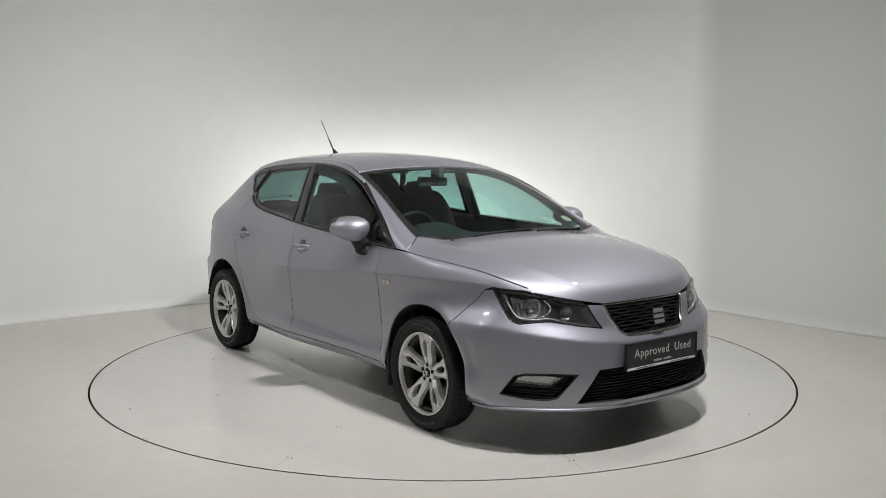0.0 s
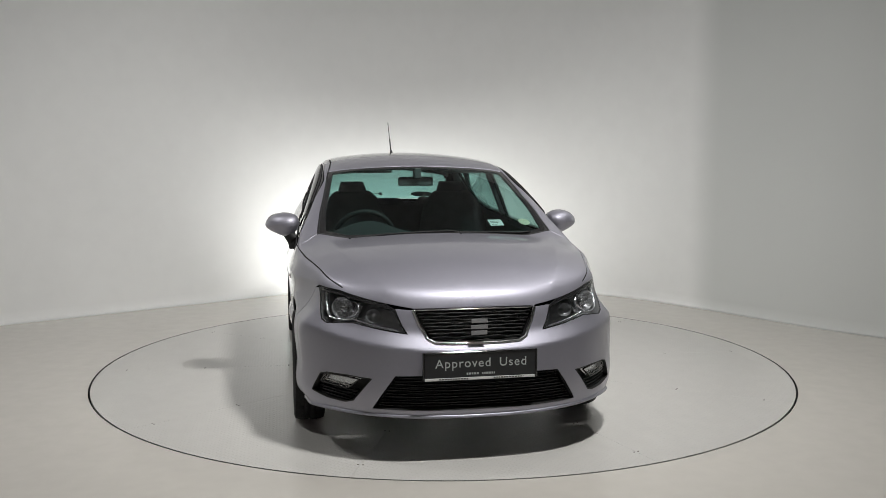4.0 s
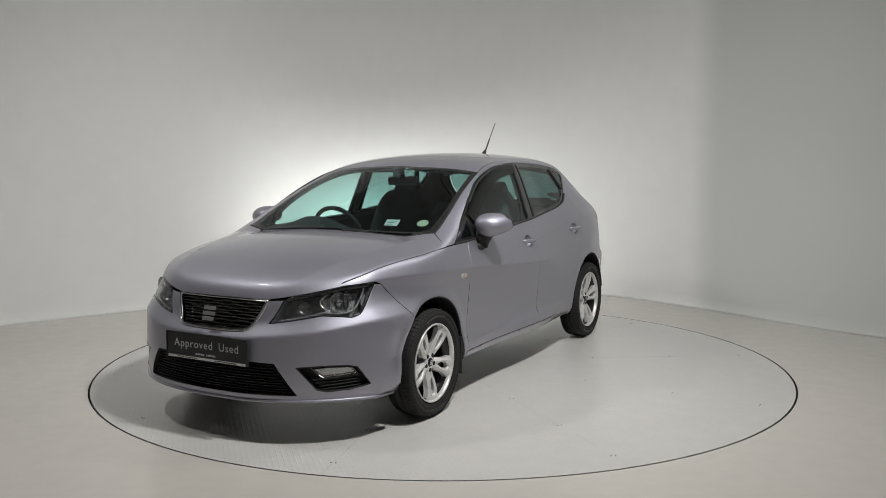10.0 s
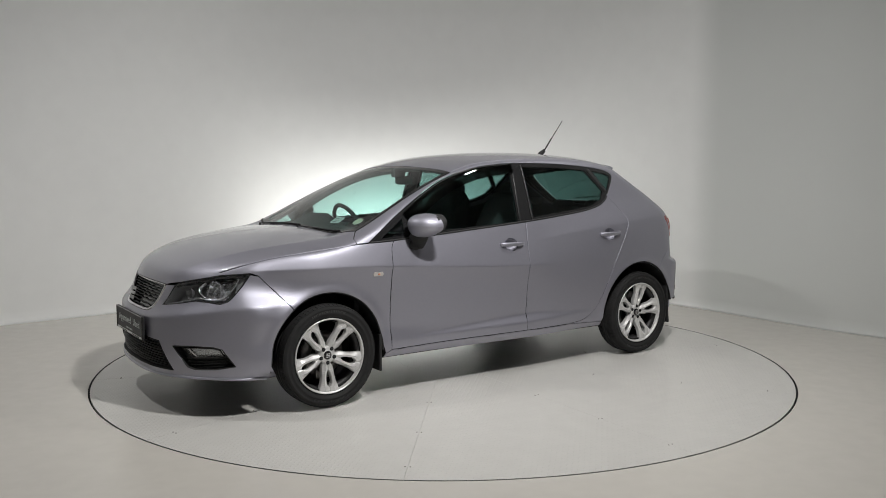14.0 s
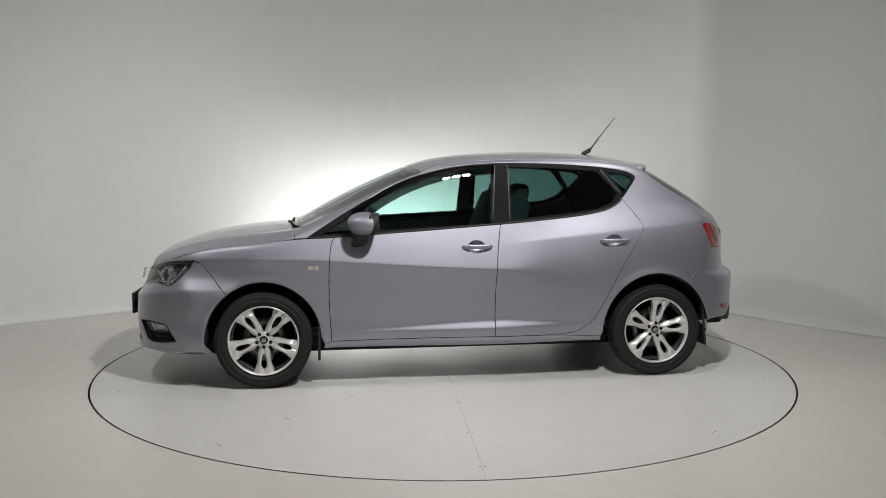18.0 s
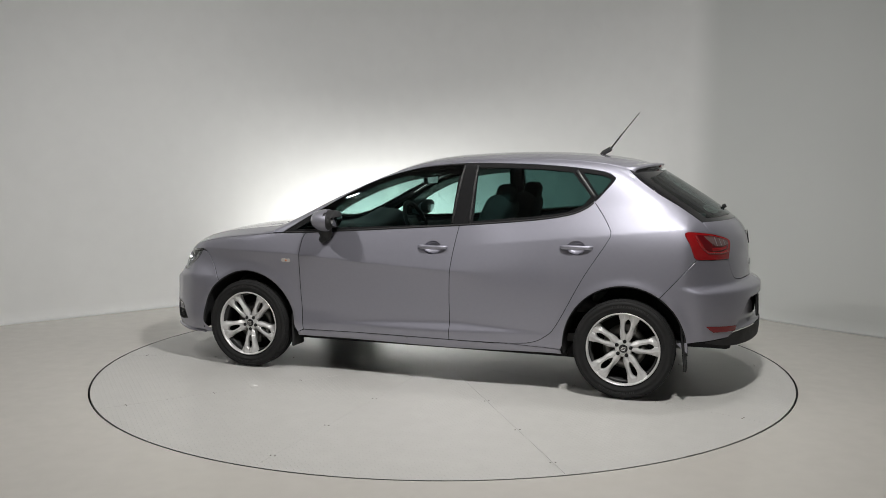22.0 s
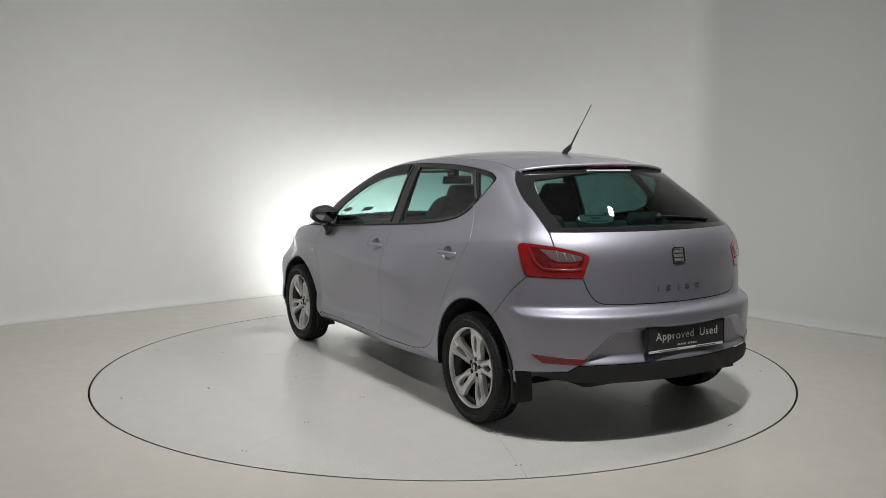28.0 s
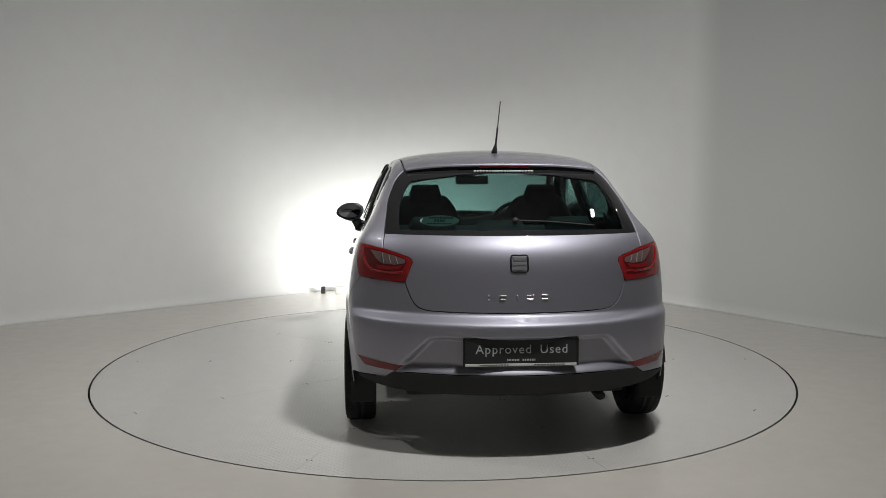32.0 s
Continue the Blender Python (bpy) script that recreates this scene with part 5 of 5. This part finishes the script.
wiper("windscreen_wiper", (1.083, -0.50), "T", [(1.083, -0.50), (1.082, -0.35), (1.072, -0.12), (1.066, 0.10)], car)
wiper("windscreen_wiper", (1.095, 0.12), "T", [(1.095, 0.12), (1.07, 0.28), (1.045, 0.43), (1.02, 0.54)], car)
wiper("rear_wiper", (0.0, 1.082), "R", [(0.0, 1.082), (-12, 1.078), (-26, 1.068), (-37, 1.055)], tailgate)
q = at("R", 0.0, 1.082, 0.0)
v, f = tube(np.array([q, q + np.array((-0.020, 0, 0.010))]), 0.013, None, 12)
mesh_ob("wiper_boss", v, f, M_BLACK, tailgate)
# cowl below the windscreen
v, f = tube(np.concatenate([mirrored(screen_foot), screen_foot[1:]]) + np.array((0.002, 0, -0.002)), 0.007, 0.004, 8)
mesh_ob("cowl", v, f, M_BLACK, car)


def sticker(name, kind, a, b, rx, ry, material, parent, lift, square_one=False):
    p = land(kind, [(a, b)])
    n = skin_normal(p)[0]
    bm = bmesh.new()
    if square_one:
        bmesh.ops.create_grid(bm, x_segments=1, y_segments=1, size=1)
    else:
        bmesh.ops.create_circle(bm, cap_ends=True, segments=32, radius=1)
    bmesh.ops.scale(bm, vec=(rx, ry, 1), verts=bm.verts)
    m = Matrix.Translation(p[0] + n * lift) @ Vector(n).to_track_quat("Z", "Y").to_matrix().to_4x4()
    bm.transform(m)
    return part(name, bm, material, parent), m


s, m = sticker("tax_disc", "T", 0.905, 0.542, 0.035, 0.035, M_CREAM, ws, -0.0055)
s, m = sticker("permit", "T", 0.945, 0.36, 0.042, 0.032, M_WHITE, ws, -0.0055, True)
for k in range(3):
    b = box(-0.03, 0.028 - 0.012 * k, 0.012 - 0.016 * k, 0.016 - 0.016 * k, 0.0002, 0.0006)
    b.transform(m)
    part("print_bar", b, M_GREYTRIM, s)
s, m = sticker("oval_sticker", "R", math.degrees(math.atan2(0.352, 0.478)), 1.088, 0.095, 0.040, M_MINT, rg, -0.0045)
for x, y, w, h in ((0, 0.021, 0.11, 0.013), (0, 0.0, 0.05, 0.016), (0, -0.021, 0.11, 0.009)):
    k = -w / 2
    while k < w / 2:
        b = box(k, k + 0.010, y - h / 2, y + h / 2, 0.0003, 0.0007)
        b.transform(m)
        part("print_bar", b, M_PLATE, s)
        k += 0.0135
# exhaust tip
v, f = tube(np.array([(-1.60, -0.42, 0.245), (-1.76, -0.42, 0.24)]), 0.026, 0.022, 14)
mesh_ob("exhaust", v, f, M_BLACK, car)

# ---------------- inside the car ----------------
hl = cat(line("T", (0.26, 0.0), (0.25, 0.3), (0.23, 0.54)), line("T", (0.23, 0.54), (-0.4, 0.55), (-1.30, 0.52)), line("T", (-1.30, 0.52), (-1.33, 0.0), smooth=False))
panel("headliner", "T", cat(hl, mirrored(hl)[1:-1]), M_HEADLINER, car, lift=-0.035, gap=0, depth=0, h=0.05)
for turn in (False, True):
    panel("door_trim", "S", fd, M_TRIM, car, lift=-0.07, gap=0.004, depth=0, h=0.04, turn=turn)
    panel("door_trim", "S", rd, M_TRIM, car, lift=-0.07, gap=0.004, depth=0, h=0.04, turn=turn)
    panel("side_lining", "S", quarter, M_TRIM, car, lift=-0.028, gap=0.004, depth=0, h=0.03, turn=turn)
    sg = -1 if turn else 1
    v, f = tube(line("S", (-0.245, 1.345), (-0.236, 1.17), (-0.225, 0.99)) - np.array((0, 0.03, 0)), 0.045, 0.015, 8)
    v = [(q[0], q[1] * sg, q[2]) for q in v]
    mesh_ob("pillar_trim", v, f, M_TRIM, car)

panel("tailgate_lining", "R", cat(gate_half, mirrored(gate_half)[1:-1]), M_TRIM, car, holes=(rear_in,), lift=-0.03, gap=0.006, depth=0, h=0.035)
part("cabin_floor", box(-1.55, 1.0, -0.66, 0.66, 0.29, 0.34), M_TRIM, car)
part("bulkhead", box(1.0, 1.03, -0.72, 0.72, 0.25, 0.90), M_DARK, car)
part("engine_cover", box(1.03, 1.80, -0.45, 0.45, 0.30, 0.62, 0.05), M_DARK, car)

# dashboard: a section swept across
verts, ys = [], np.linspace(-0.70, 0.70, 29)
for y in ys:
    hump = 0.075 * math.exp(-((y + 0.36) / 0.17) ** 2)
    b = 0.05 * (abs(y) / 0.7) ** 2
    sec = [(1.03, 0.90), (0.92 - b, 0.935), (0.78 - b, 0.945 + hump), (0.66 - b, 0.935 + hump), (0.615 - b, 0.88 + hump * 0.5), (0.63 - b, 0.72), (0.70, 0.55), (1.03, 0.45)]
    verts += [(x, y, z) for x, z in sec]
n = 8
faces = [(i * n + j, (i + 1) * n + j, (i + 1) * n + j + 1, i * n + j + 1) for i in range(len(ys) - 1) for j in range(n - 1)]
mesh_ob("dashboard", verts, faces, M_DASH, car)
part("centre_console", box(-0.1, 0.66, -0.10, 0.10, 0.34, 0.62, 0.03), M_TRIM, car)
# steering wheel on the right-hand side
wheel_m = pose(0.47, -0.36, 0.895, 0, -66, 0)
sw = new("steering_wheel")
sw.parent = car
sw.matrix_basis = wheel_m
q = np.linspace(0, 2 * math.pi, 40, endpoint=False)
v, f = tube(np.stack([0.182 * np.cos(q), 0.182 * np.sin(q), 0 * q], 1), 0.015, None, 8, True)
mesh_ob("wheel_rim", v, f, M_BLACK, sw)
part("wheel_hub", box(-0.065, 0.06, -0.075, 0.075, -0.05, -0.005, 0.02), M_TRIM, sw)
for a in (90, 270, 180):
    c, s = math.cos(radians(a)), math.sin(radians(a))
    v, f = tube(np.array([(0.05 * c, 0.05 * s, -0.02), (0.175 * c, 0.175 * s, 0)]), 0.016, 0.008, 8)
    mesh_ob("wheel_spoke", v, f, M_TRIM, sw)


def cushion(name, pts, widths, parent, thick=0.055):
    """A padded slab: a line in the x-z plane with a half-width and a swelling at each step."""
    c = catmull(pts, 5)
    w = catmull([(a, 0) for a in widths], 5)[:, 0]
    t = np.gradient(c, axis=0)
    t /= np.linalg.norm(t, axis=1)[:, None]
    nr = np.stack([-t[:, 1], t[:, 0]], 1)
    verts, m = [], 20
    for i in range(len(c)):
        e = min(i, len(c) - 1 - i)
        k = (1 - max(0, 1 - e / 3) ** 2 * 0.75)
        for j in range(m):
            a = 2 * math.pi * j / m
            u, v = math.cos(a), math.sin(a)
            u, v = math.copysign(abs(u) ** 0.5, u), math.copysign(abs(v) ** 0.6, v)
            side = 0.02 * (abs(u) ** 4) * (v > 0)
            q = c[i] + nr[i] * (thick * v * k + side)
            verts.append((q[0], w[i] * u, q[1]))
    faces = [(i * m + j, i * m + (j + 1) % m, (i + 1) * m + (j + 1) % m, (i + 1) * m + j) for i in range(len(c) - 1) for j in range(m)]
    faces += [tuple(range(m))[::-1], tuple((len(c) - 1) * m + j for j in range(m))]
    return mesh_ob(name, verts, faces, M_CLOTH, parent)


def seat(y):
    s = new("front_seat")
    s.parent = car
    s.location = (-0.02, y, 0)
    cushion("seat_cushion", [(0.30, 0.50), (0.15, 0.54), (-0.12, 0.50), (-0.20, 0.49)], [0.24, 0.26, 0.25, 0.22], s, 0.075)
    cushion("backrest", [(-0.15, 0.50), (-0.25, 0.75), (-0.35, 1.02), (-0.395, 1.15)], [0.23, 0.255, 0.215, 0.13], s, 0.085)
    cushion("headrest", [(-0.385, 1.09), (-0.40, 1.15), (-0.412, 1.222)], [0.088, 0.100, 0.080], s, 0.055)


seat(0.36)
seat(-0.36)
bench = new("rear_bench")
bench.parent = car
cushion("seat_cushion", [(-0.55, 0.50), (-0.75, 0.54), (-1.05, 0.50)], [0.62, 0.62, 0.60], bench, 0.08)
cushion("backrest", [(-1.02, 0.52), (-1.12, 0.75), (-1.24, 1.03)], [0.58, 0.60, 0.56], bench, 0.06)
for y in (0.36, -0.36, 0.0):
    h = cushion("headrest", [(-1.235, 0.99), (-1.25, 1.03), (-1.262, 1.075 if y else 1.04)], [0.10, 0.125, 0.10], bench, 0.04)
    h.location.y = y
part("parcel_shelf", box(-1.62, -1.27, -0.58, 0.58, 0.985, 1.005, 0.004), M_TRIM, car)
im = new("rear_view_mirror")
im.parent = car
part("mirror_body", box(0.215, 0.245, -0.115, 0.115, 1.208, 1.268, 0.014), M_TRIM, im)
part("mirror_face", box(0.2125, 0.215, -0.105, 0.105, 1.215, 1.261), M_CHROME, im)
part("mirror_stem", box(0.24, 0.33, -0.02, 0.02, 1.26, 1.325, 0.005), M_TRIM, im)
for y in (0.3, -0.3):
    part("sun_visor", box(0.02, 0.18, y - 0.15, y + 0.15, 1.292, 1.306, 0.006), M_HEADLINER, car)



# ---------------- what moves ----------------
def motions():
    rows_car, rows_table = [], []
    for i in range(33):
        a = float(TURN_LINE(i))
        m = pose(0, 0, 0, 0, 0, a)
        rows_table.append((float(i), m))
        rows_car.append((float(i), m @ Matrix.Translation(CAR_OFF)))
    walk(turntable, rows_table)
    walk(car, rows_car)


TURN_LINE = spline([2.0 * i for i in range(17)], TURNS)
motions()
